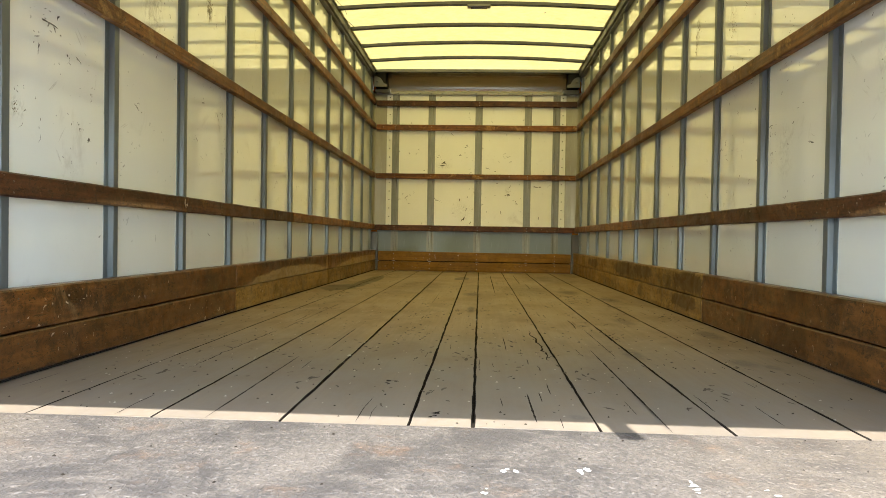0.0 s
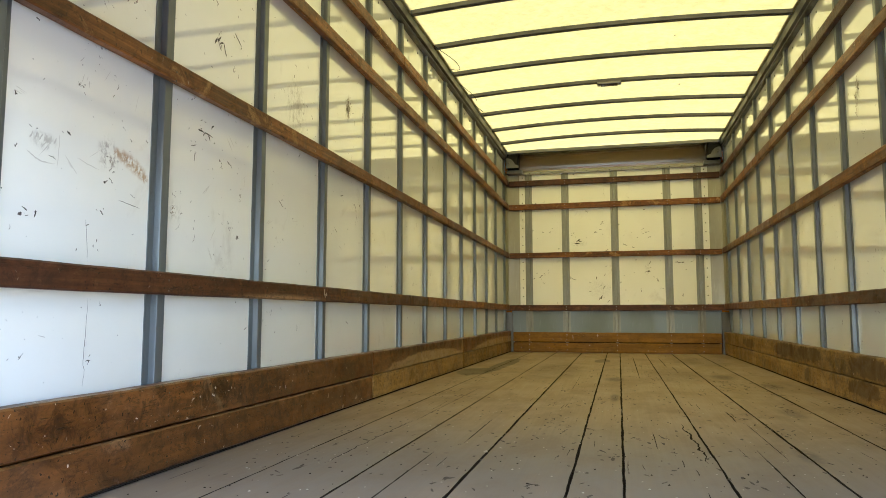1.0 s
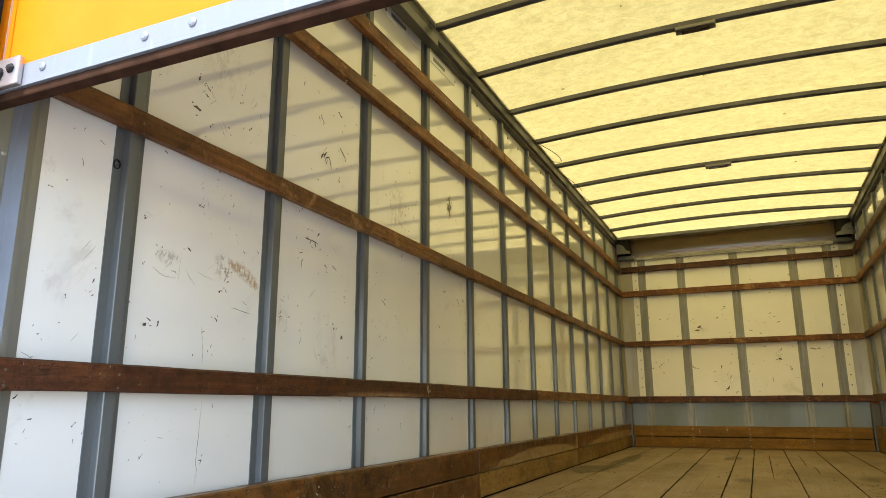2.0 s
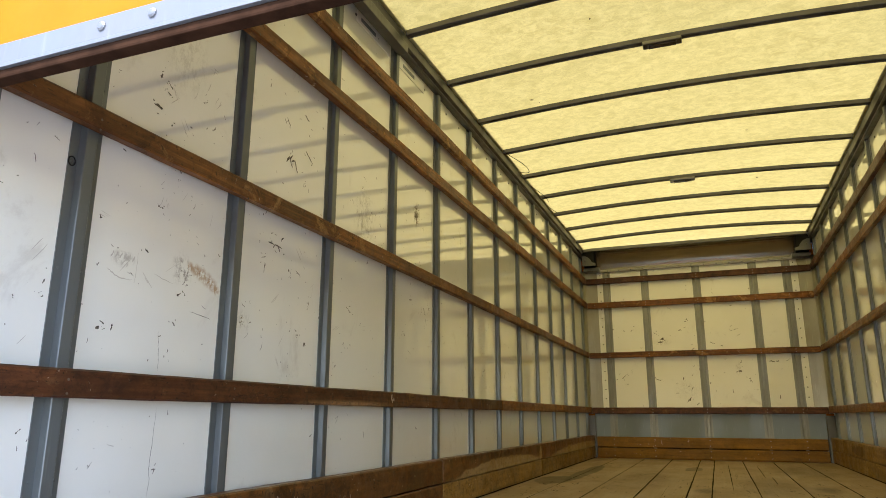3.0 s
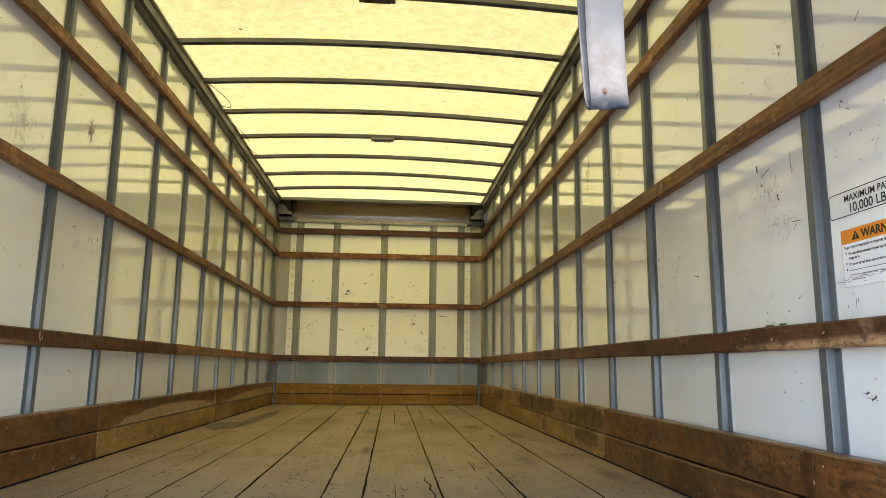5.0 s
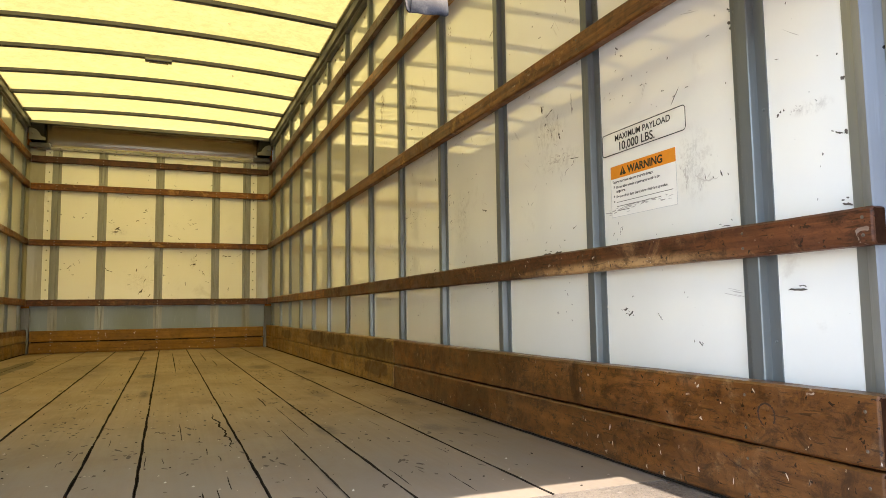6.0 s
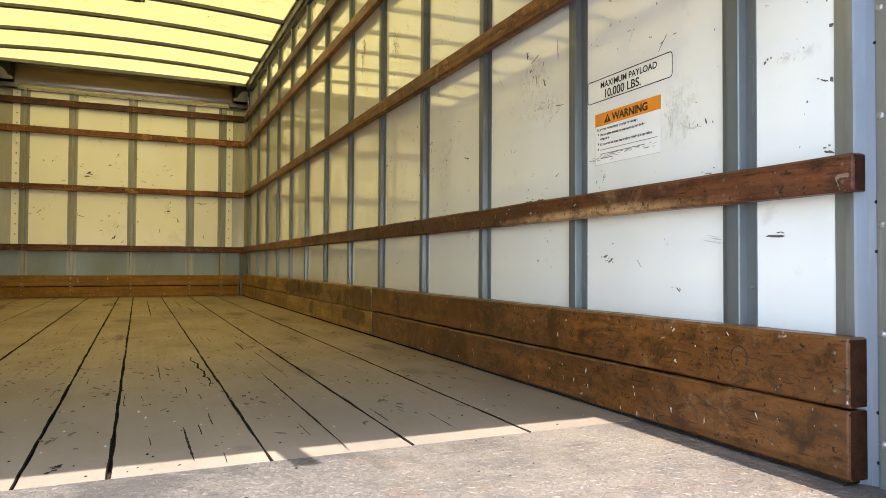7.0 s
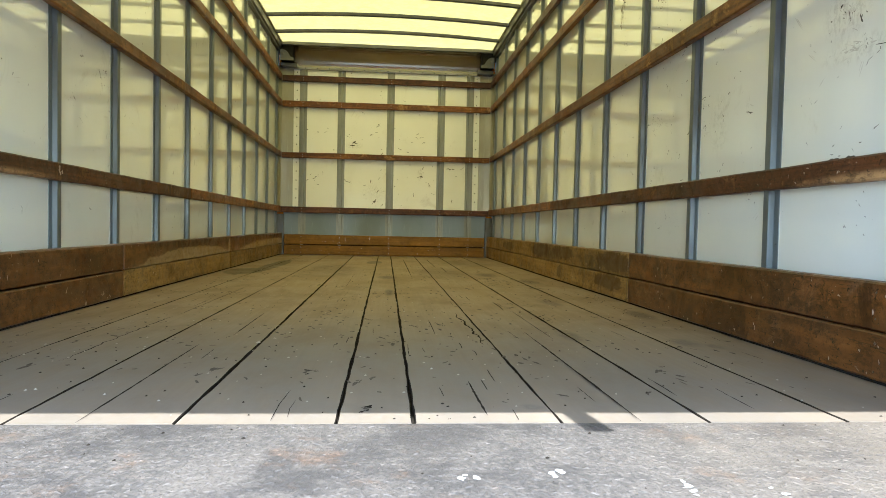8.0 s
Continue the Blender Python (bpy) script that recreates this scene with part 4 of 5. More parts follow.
def crack(bm, place, points, width, rng, rough=0.35, steps=9):
    """A thin ragged line through points, tapered to its ends."""
    line = []
    for (a, c), (p, q) in zip(points, points[1:]):
        line += [(a + (p - a) * k / steps, c + (q - c) * k / steps) for k in range(steps)]
    line.append(points[-1])
    last = None
    for i, (u, v) in enumerate(line):
        a, c = line[max(i - 1, 0)]
        p, q = line[min(i + 1, len(line) - 1)]
        long = math.hypot(p - a, q - c)
        nu, nv = (c - q) / long, (p - a) / long
        share = i / (len(line) - 1)
        half = 0.5 * width * min(1.0, 0.15 + 5 * min(share, 1 - share)) * rng.uniform(0.5, 1.15)
        off = rng.gauss(0, rough * width)
        pair = [bm.verts.new(place(u + nu * (off + side * half), v + nv * (off + side * half))) for side in (-1, 1)]
        if last:
            bm.faces.new((last[0], last[1], pair[1], pair[0]))
        last = pair


def blot(bm, place, u, v, size, rng, turn=0.0, long=1.0):
    """A broken black mark: a few overlapping blobs along a short line."""
    n = 1 + int(2.2 * long * rng.random() + long)
    for k in range(n):
        along = (k - 0.5 * (n - 1)) * size * 0.75 + rng.gauss(0, 0.15 * size)
        side = rng.gauss(0, 0.16 * size)
        sliver(bm, place, u + along * math.cos(turn) - side * math.sin(turn), v + along * math.sin(turn) + side * math.cos(turn),
               size * rng.uniform(0.6, 1.3), size * rng.uniform(0.3, 0.75), turn + rng.gauss(0, 0.5), rng)


def scuffs(name, place, normal, u0, u1, count, seed, parent, knots, label, grow=1.0, leans=(1.57, -0.5, 0.6, 2.4)):
    """Black rubs, nicks and streaks left by loads."""
    rng = random.Random(seed)
    bm = bmesh.new()
    for _ in range(count):
        u, v = rng.uniform(u0, u1), min(rng.triangular(0.26, 2.25, 0.9), 2.25)
        if u0 == 1.07 and 1.45 < u < 1.84 and 0.63 < v < 0.92:
            continue
        turn = rng.gauss(rng.choice(leans), 0.4)
        draw = rng.random()
        if draw < 0.55:
            blot(bm, place, u, v, grow * rng.uniform(0.0025, 0.0065), rng, turn, rng.choice((0.6, 1.0, 1.8)))
        elif draw < 0.75:
            blot(bm, place, u, v, grow * rng.uniform(0.004, 0.009), rng, turn, rng.choice((1.0, 2.5)))
        else:
            long = grow * min(0.032, rng.expovariate(90) + 0.008)
            crack(bm, place, [(u, v), (u + 0.5 * long * math.cos(turn), v + 0.5 * long * math.sin(turn) + rng.gauss(0, 0.1 * long)), (u + long * math.cos(turn + 0.3), v + long * math.sin(turn + 0.3))], grow * rng.uniform(0.001, 0.0022), rng, 0.35, 4)
        if rng.random() < 0.16:
            for _ in range(rng.randint(2, 5)):
                blot(bm, place, u + rng.gauss(0, 0.025), v + rng.gauss(0, 0.025), grow * rng.uniform(0.002, 0.005), rng, turn + rng.gauss(0, 0.4), 1.0)
    for u, v, spread, n, size in knots:
        for _ in range(1 + n // 2):
            sliver(bm, place, u + rng.gauss(0, spread), v + rng.gauss(0, spread), grow * size * rng.uniform(0.3, 0.8), grow * size * rng.uniform(0.06, 0.18), rng.gauss(0.7, 0.6), rng)
    stagger(bm, normal)
    bmesh.ops.recalc_face_normals(bm, faces=bm.faces)
    return tagged(part(name, bm, SCUFF, parent, label), kind="stuff")


scuffs("scuffs", lambda u, v: (-HALF + 0.0008, u, v), (1, 0, 0), 1.08, 8.3, 700, 3, wall_left,
       ((1.652, 0.808, 0.004, 3, 0.014), (2.316, 0.728, 0.005, 4, 0.018), (2.155, 1.396, 0.016, 4, 0.045), (2.275, 1.335, 0.022, 6, 0.026), (2.12, 1.056, 0.012, 5, 0.030),
        (1.40, 0.69, 0.012, 6, 0.022), (1.60, 0.638, 0.030, 9, 0.020), (1.612, 0.332, 0.012, 4, 0.020), (1.51, 1.40, 0.020, 6, 0.020),
        (1.08, 0.43, 0.03, 8, 0.018), (1.10, 0.60, 0.02, 6, 0.012)), "small black scuffs")
scuffs("scuffs", lambda u, v: (HALF - 0.0008, u, v), (-1, 0, 0), 1.07, 8.3, 700, 4, wall_right,
       ((1.722, 0.391, 0.010, 5, 0.018), (1.059, 0.822, 0.003, 3, 0.012), 
        (2.09, 0.582, 0.020, 9, 0.018), (2.10, 0.98, 0.035, 7, 0.024), (3.95, 1.60, 0.020, 7, 0.045), (3.42, 1.49, 0.030, 6, 0.035), (2.82, 0.78, 0.03, 5, 0.024),
        (1.40, 0.70, 0.03, 8, 0.020), (3.95, 1.52, 0.014, 5, 0.030)), "small black scuffs")
scuffs("scuffs", lambda u, v: (u, FRONT - 0.0008, v), (0, -1, 0), -0.95, 0.95, 75, 5, wall_front,
       ((-0.143, 0.645, 0.012, 4, 0.045), (0.40, 0.94, 0.016, 6, 0.040), (-0.396, 1.294, 0.022, 4, 0.050), (-0.10, 1.54, 0.04, 4, 0.030), (-0.16, 0.93, 0.05, 5, 0.030), (0.10, 0.85, 0.05, 4, 0.025)),
       "small black scuffs", 1.9, (0.0, 0.1, -0.2, 1.3))

# paler grey drag marks
for s, holder, seed in ((-1, wall_left, 31), (1, wall_right, 32)):
    rng = random.Random(seed)
    bm = bmesh.new()
    for _ in range(150):
        u, v, turn = rng.uniform(1.1, 8.3), rng.triangular(0.26, 2.2, 0.9), rng.choice((1.57, 0.2, 2.4, 0.8)) + rng.gauss(0, 0.3)
        if s > 0 and 1.45 < u < 1.84 and 0.63 < v < 0.92:
            continue
        for k in range(rng.randint(1, 4)):
            sliver(bm, lambda p, q: (s * (HALF - 0.0006), p, q), u + 0.006 * k, v + rng.gauss(0, 0.006), rng.uniform(0.012, 0.065), rng.uniform(0.0008, 0.0022), turn, rng)
    stagger(bm, (-s, 0, 0))
    bmesh.ops.recalc_face_normals(bm, faces=bm.faces)
    tagged(part("drag_marks", bm, GREY_RUB, holder, "faint grey drag marks"), kind="stuff")
# single marks on the linings: where each lies, its length, width and slant
LEFT_NICKS = ((1.502, 1.332, 0.034, 0.012, -0.2), (1.502, 1.425, 0.022, 0.010, 1.4), (1.540, 1.412, 0.026, 0.006, -0.7), (1.537, 1.387, 0.018, 0.006, -0.4), (2.137, 1.548, 0.040, 0.007, -0.8),
              (2.257, 1.614, 0.034, 0.010, -0.5), (2.162, 1.397, 0.050, 0.008, -1.0), (2.199, 1.390, 0.050, 0.007, -1.2), (2.283, 1.460, 0.060, 0.007, -0.6), (1.515, 0.909, 0.016, 0.007, -0.5),
              (2.078, 1.062, 0.045, 0.007, -0.1), (2.115, 1.060, 0.050, 0.007, -0.1), (2.035, 1.004, 0.030, 0.004, 0.3), (2.042, 0.968, 0.040, 0.004, 1.5), (2.247, 0.988, 0.034, 0.005, -0.4),
              (1.646, 0.809, 0.014, 0.010, 0.0), (1.639, 0.724, 0.018, 0.006, -0.7), (2.314, 0.730, 0.014, 0.015, 0.0), (1.384, 0.684, 0.018, 0.010, 0.2), (1.409, 0.356, 0.020, 0.003, 0.9))
RIGHT_NICKS = ((1.322, 1.032, 0.016, 0.008, 0.2), (1.318, 1.019, 0.014, 0.008, 0.0), (2.142, 1.064, 0.030, 0.010, 1.3), (2.038, 0.950, 0.028, 0.008, 1.2), (2.085, 0.968, 0.030, 0.005, 1.4),
               (1.955, 0.861, 0.050, 0.004, 0.1), (2.129, 0.578, 0.050, 0.008, 0.0), (2.060, 0.579, 0.040, 0.009, 0.0), (1.730, 0.398, 0.022, 0.007, -0.2), (1.708, 0.387, 0.022, 0.009, -0.5),
               (1.454, 0.317, 0.016, 0.005, 0.8), (1.505, 0.920, 0.050, 0.004, -0.9), (1.361, 0.581, 0.025, 0.003, 0.0), (1.061, 0.821, 0.012, 0.009, 0.3), (1.061, 0.720, 0.010, 0.010, 0.0),
               (1.075, 0.721, 0.018, 0.004, 0.4), (1.067, 0.586, 0.022, 0.008, 0.2), (2.072, 0.389, 0.012, 0.004, 0.9), (1.963, 1.032, 0.070, 0.004, 1.5), (1.185, 0.434, 0.045, 0.006, 0.0))
for s, holder, nicks, smears in ((-1, wall_left, LEFT_NICKS, ((1.570, 1.06, 0.04, 5), (2.76, 1.32, 0.07, 12), (1.70, 1.45, 0.06, 6))),
                                 (1, wall_right, RIGHT_NICKS, ((1.435, 0.695, 0.022, 10), (2.05, 0.875, 0.05, 9), (3.42, 1.47, 0.04, 14), (1.81, 0.40, 0.03, 5)))):
    on_wall = lambda p, q: (s * (HALF - 0.0010), p, q)
    rng = random.Random(90 + s)
    bm = bmesh.new()
    for u, v, long, wide, turn in nicks:
        if long < 2.2 * wide:
            sliver(bm, on_wall, u, v, 0.8 * long, 0.8 * wide, turn, rng)
            continue
        wide *= 0.7
        crack(bm, on_wall, [(u - 0.5 * long * math.cos(turn), v - 0.5 * long * math.sin(turn)), (u + 0.5 * long * math.cos(turn), v + 0.5 * long * math.sin(turn))], wide, rng, 0.14, 6)
        for _ in range(2):
            sliver(bm, on_wall, u + rng.gauss(0, 0.6 * long), v + rng.gauss(0, 0.4 * long), 0.2 * long + 0.003, 0.3 * wide + 0.001, turn + rng.gauss(0, 0.5), rng)
    if s < 0:
        crack(bm, on_wall, [(1.585, 0.700), (1.592, 0.65), (1.598, 0.588)], 0.0013, rng, 0.4)
        crack(bm, on_wall, [(1.606, 0.495), (1.603, 0.395), (1.599, 0.327), (1.606, 0.31), (1.601, 0.262)], 0.0014, rng, 0.5)
        crack(bm, on_wall, [(1.700, 0.768), (1.790, 0.757)], 0.0018, rng)
    stagger(bm, (-s, 0, 0))
    bmesh.ops.recalc_face_normals(bm, faces=bm.faces)
    tagged(part("nicks", bm, SCUFF, holder, "black nicks and hairline cracks"), kind="stuff")
    bm = bmesh.new()
    for u, v, spread, count in smears:
        slant = rng.choice((1.2, 0.2, 1.9))
        for _ in range(count):
            p, q, long, turn = u + rng.gauss(0, 0.5 * spread), v + rng.gauss(0, 0.5 * spread), spread * rng.uniform(0.3, 1.0), slant + rng.gauss(0, 0.25)
            crack(bm, on_wall, [(p, q), (p + long * math.cos(turn), q + long * math.sin(turn))], rng.uniform(0.001, 0.003), rng, 0.3, 4)
    stagger(bm, (-s, 0, 0))
    bmesh.ops.recalc_face_normals(bm, faces=bm.faces)
    tagged(part("smears", bm, GREY_RUB, holder, "grey brushed smears"), kind="stuff")
# brushed patches of dried dirt, a hatched print and a thin arc
def smutch(bm, place, u, v, across, up, count, lean, rng):
    """A patch of short, thin, nearly parallel rubs, dense in its middle."""
    for _ in range(count):
        p, q = u + rng.gauss(0, 0.45 * across), v + rng.gauss(0, 0.45 * up)
        sliver(bm, place, p, q, rng.uniform(0.12, 0.4) * max(across, up), rng.uniform(0.0012, 0.0035), lean + rng.gauss(0, 0.22), rng)


DRIED_DIRT = plain("dried_dirt", (0.20, 0.155, 0.085), 0.6, 0.0, 0.5, 70.0)
rng = random.Random(55)
on_left, on_right = lambda p, q: (-HALF + 0.0016, p, q), lambda p, q: (HALF - 0.0016, p, q)
bm = bmesh.new()
smutch(bm, on_left, 3.342, 1.517, 0.035, 0.060, 70, 1.5, rng)
smutch(bm, on_left, 2.325, 0.880, 0.010, 0.020, 10, 1.3, rng)
smutch(bm, on_left, 1.938, 0.768, 0.018, 0.026, 16, 1.0, rng)
stagger(bm, (1, 0, 0))
bmesh.ops.recalc_face_normals(bm, faces=bm.faces)
tagged(part("dirt_patches", bm, DRIED_DIRT, wall_left, "brown patches of dried dirt"), kind="stuff")
bm = bmesh.new()
for k in range(6):
    crack(bm, on_left, [(1.398 + 0.014 * k, 0.868), (1.406 + 0.014 * k, 0.886)], 0.005, rng, 0.12, 4)
crack(bm, on_left, [(1.392, 0.838), (1.412, 0.826), (1.440, 0.818), (1.475, 0.822)], 0.0035, rng, 0.2, 5)
crack(bm, on_left, [(1.487, 0.898), (1.485, 0.850), (1.483, 0.812)], 0.0018, rng, 0.4, 5)
crack(bm, on_left, [(1.545, 0.852), (1.590, 0.842), (1.625, 0.836)], 0.0018, rng, 0.4, 5)
smutch(bm, on_left, 2.760, 1.335, 0.060, 0.085, 46, 1.45, rng)
stagger(bm, (1, 0, 0))
bmesh.ops.recalc_face_normals(bm, faces=bm.faces)
tagged(part("prints", bm, GREY_RUB, wall_left, "faint grey hatched prints"), kind="stuff")
bm = bmesh.new()
for u, v, across, up, count, lean in ((3.930, 1.625, 0.020, 0.075, 26, 1.5), (3.962, 1.550, 0.016, 0.075, 26, 1.45), (3.405, 1.470, 0.045, 0.065, 26, 0.9), (3.250, 1.500, 0.030, 0.040, 10, 0.8),
                                      (2.914, 1.640, 0.030, 0.035, 18, -0.7), (1.986, 1.372, 0.022, 0.050, 14, 1.2), (2.700, 1.430, 0.030, 0.050, 10, 0.9), (5.10, 1.20, 0.05, 0.08, 14, 1.2)):
    smutch(bm, on_right, u, v, across, up, count, lean, rng)
stagger(bm, (-1, 0, 0))
bmesh.ops.recalc_face_normals(bm, faces=bm.faces)
tagged(part("dirt_patches", bm, DRIED_DIRT, wall_right, "brown patches of dried dirt"), kind="stuff")
bm = bmesh.new()
crack(bm, on_right, [(1.450, 0.712), (1.428, 0.697), (1.405, 0.692), (1.375, 0.695)], 0.004, rng, 0.3, 5)
smutch(bm, on_right, 1.480, 0.720, 0.014, 0.045, 18, 1.5, rng)
smutch(bm, on_right, 2.060, 0.875, 0.080, 0.012, 14, 0.1, rng)
smutch(bm, on_right, 2.100, 0.975, 0.050, 0.040, 14, 0.9, rng)
smutch(bm, on_right, 1.165, 0.790, 0.020, 0.010, 10, 0.2, rng)
stagger(bm, (-1, 0, 0))
bmesh.ops.recalc_face_normals(bm, faces=bm.faces)
tagged(part("prints", bm, GREY_RUB, wall_right, "faint grey rubbed prints"), kind="stuff")

# a small ring bolt on the rearmost post of the left wall
bolt = tagged(empty("ring_bolt", (-HALF, 1.247, 1.074)), "small dark ring bolt on a grey wall post", "bolt")
bm = bmesh.new()
dome(bm, (-HALF + 0.003, 1.247, 1.074), (1, 0, 0), 0.006, 0.005, 10)
part("head", bm, DARK_METAL, bolt)
bm = bmesh.new()
rings = []
for k in range(16):
    a = 2 * math.pi * k / 16
    rings.append([bm.verts.new((-HALF + 0.006 + 0.0016 * math.cos(b), 1.247 + (0.0095 + 0.0016 * math.sin(b)) * math.cos(a), 1.073 + (0.0115 + 0.0016 * math.sin(b)) * math.sin(a))) for b in np.arange(0, 6.2, 1.05)])
for k in range(16):
    p, q = rings[k], rings[(k + 1) % 16]
    for i in range(6):
        bm.faces.new((p[i], p[(i + 1) % 6], q[(i + 1) % 6], q[i]))
bmesh.ops.recalc_face_normals(bm, faces=bm.faces)
part("ring", bm, RUBBER, bolt)
# slotted plates by the roof channel
for a, c in ((2.62, 2.98), (3.09, 3.42)):
    part("slotted_plate", box(-HALF + 0.0005, -HALF + 0.004, a, c, 2.262, 2.318, bevel=0.001), PAPER, wall_left, "pale slotted plate")
    part("slot", box(-HALF + 0.0045, -HALF + 0.0055, a + 0.04, a + 0.19, 2.280, 2.300), BLUE_STEEL, wall_left)

# splits and nicks in the planks
rng = random.Random(8)
bm = bmesh.new()
on_floor = lambda u, v: (u, v, 0.0012)
for _ in range(130):
    u, v, long = rng.uniform(-1.15, 1.15), rng.uniform(1.56, 8.0), rng.uniform(0.03, 0.22)
    crack(bm, on_floor, [(u, v), (u + rng.gauss(0, 0.003), v + long)], rng.uniform(0.001, 0.003), rng, 0.2)
for u, v, v1, wide in ((-0.538, 1.535, 2.34, 0.007), (-0.75, 1.535, 1.74, 0.004), (-0.476, 2.51, 3.07, 0.006), (-0.198, 1.54, 1.78, 0.003), (-0.17, 1.56, 1.70, 0.002),
                       (0.210, 1.576, 1.87, 0.0075), (0.240, 1.777, 1.883, 0.004), (0.271, 1.862, 2.005, 0.004), (0.271, 2.19, 2.272, 0.004), (0.241, 2.295, 2.40, 0.004),
                       (0.178, 2.56, 2.91, 0.004), (0.500, 1.535, 2.62, 0.008), (0.563, 2.475, 3.196, 0.005), (0.529, 3.236, 3.574, 0.008),
                       (0.195, 5.14, 7.72, 0.009), (0.446, 6.28, 7.61, 0.010), (0.494, 5.70, 6.35, 0.010), (-0.22, 4.3, 5.2, 0.003), (0.265, 1.54, 1.62, 0.003)):
    crack(bm, on_floor, [(u, v), (u + rng.gauss(0, 0.003), (v + v1) / 2), (u + rng.gauss(0, 0.002), v1)], 0.75 * wide, rng, 0.05, 14)
crack(bm, on_floor, [(-0.817, 2.088), (-0.818, 2.40), (-0.805, 2.70), (-0.798, 2.949)], 0.005, rng, 0.7)
crack(bm, on_floor, [(-0.79, 2.98), (-0.785, 3.3), (-0.775, 4.3)], 0.003, rng)
crack(bm, on_floor, [(0.301, 3.13), (0.297, 2.98), (0.315, 2.88), (0.308, 2.78), (0.322, 2.70), (0.310, 2.60), (0.322, 2.52), (0.313, 2.366)], 0.008, rng, 0.3, 4)
for u, v in ((-0.175, 1.97), (-0.022, 1.625), (0.11, 2.75), (-0.06, 2.9)):
    for _ in range(6):
        sliver(bm, on_floor, u + rng.gauss(0, 0.010), v + rng.gauss(0, 0.012), rng.uniform(0.012, 0.028), rng.uniform(0.004, 0.009), rng.gauss(0.4, 0.5), rng)
for _ in range(80):
    sliver(bm, on_floor, rng.uniform(-1.17, 1.17), rng.triangular(1.55, 8.2, 2.5), rng.uniform(0.006, 0.022), rng.uniform(0.003, 0.006), rng.gauss(1.57, 0.5), rng)
stagger(bm, (0, 0, 1))
bmesh.ops.recalc_face_normals(bm, faces=bm.faces)
tagged(part("splits", bm, GAP, floor, "dark splits and nicks"), kind="stuff")
# grimy dents, longer than wide along the grain, strewn singly and in drifts
bm = bmesh.new()
on_dents = lambda u, v: (u, v, 0.0010)
for _ in range(560):
    sliver(bm, on_dents, rng.uniform(-1.17, 1.17), rng.triangular(1.58, 8.2, 2.6), rng.uniform(0.008, 0.042), rng.uniform(0.004, 0.011), rng.gauss(1.57, 0.45), rng)
for _ in range(52):
    u, v = rng.uniform(-1.1, 1.1), rng.triangular(1.7, 8.0, 4.0)
    for k in range(rng.randint(4, 10)):
        sliver(bm, on_dents, u + rng.gauss(0, 0.018), v + rng.gauss(0, 0.09), rng.uniform(0.012, 0.06), rng.uniform(0.004, 0.012), rng.gauss(1.57, 0.35), rng)
stagger(bm, (0, 0, 1))
bmesh.ops.recalc_face_normals(bm, faces=bm.faces)
tagged(part("dents", bm, plain("grimy_dent", (0.092, 0.068, 0.042), 0.75, 0.0, 0.6, 60.0), floor, "dirty brown dents along the grain"), kind="stuff")


def crumbs(name, spots, material, label, seed):
    """Small angular bits lying about."""
    rng = random.Random(seed)
    bm = bmesh.new()
    for x, y, size in spots:
        base = [bm.verts.new((x + size * math.cos(a) * rng.uniform(0.5, 1.1), y + size * math.sin(a) * rng.uniform(0.5, 1.1), 0.0006)) for a in np.arange(0, 6.2, 1.05)]
        top = bm.verts.new((x + size * 0.2, y, 0.0006 + size * 0.6))
        for i in range(len(base)):
            bm.faces.new((base[i], base[(i + 1) % len(base)], top))
    return tagged(part(name, bm, material), label, "debris", kind="stuff")


rng = random.Random(12)
crumbs("debris", [(rng.uniform(-1.15, 1.15), rng.triangular(1.56, 6.5, 1.7), rng.uniform(0.0015, 0.005)) for _ in range(330)] + [(-0.372, 2.379, 0.011)], plain("pale_chips", (0.46, 0.42, 0.35), 0.8),
       "pale wood chips and dust scattered on the planks", 1)
crumbs("grit", [(rng.uniform(-1.15, 1.15), rng.triangular(0.75, 6.0, 1.7), rng.uniform(0.0015, 0.0045)) for _ in range(420)], GAP, "dark grit scattered on the floor", 2)

# pale droppings on the sill
bm = bmesh.new()
rng = random.Random(4)
on_sill = lambda u, v: (u, v, 0.0012)
for u, v, n in ((0.130, 1.256, 4), (0.443, 1.205, 5), (0.269, 1.270, 5), (0.49, 1.15, 3), (0.57, 1.17, 3), (0.10, 1.15, 2), (0.30, 1.02, 2)):
    for _ in range(n):
        sliver(bm, on_sill, u + rng.gauss(0, 0.012), v + rng.gauss(0, 0.012), rng.uniform(0.006, 0.020), rng.uniform(0.004, 0.011), rng.uniform(0, 3), rng)
stagger(bm, (0, 0, 1))
bmesh.ops.recalc_face_normals(bm, faces=bm.faces)
tagged(part("pale_spots", bm, PAPER, floor, "chalky white spots"), kind="stuff")


# stickers on the side wall
def wording(name, text, size, y, z, lift, material, parent, stretch=1.0, bold=0.0):
    """Lettering on the right-hand wall; y, z: its left end and base line."""
    curve = bpy.data.curves.new(name, "FONT")
    curve.body, curve.size, curve.offset = text, 1.0, bold / size
    holder = bpy.data.objects.new(name, curve)
    scene.collection.objects.link(holder)
    bpy.context.view_layer.update()
    me = bpy.data.meshes.new_from_object(holder.evaluated_get(bpy.context.evaluated_depsgraph_get()))
    bpy.data.objects.remove(holder)
    m = Matrix(((0, 0, -1, HALF - lift), (-stretch * size, 0, 0, y), (0, size, 0, z), (0, 0, 0, 1)))
    me.transform(m)
    me.materials.clear()
    me.materials.append(material)
    ob = new(name, me)
    ob.parent = parent
    ob.matrix_parent_inverse = parent.matrix_world.inverted()
    return ob


def sheet(name, y0, y1, z0, z1, lift, material, parent, label=""):
    return part(name, box(HALF - lift, HALF - lift + 0.0004, y0, y1, z0, z1), material, parent, label)


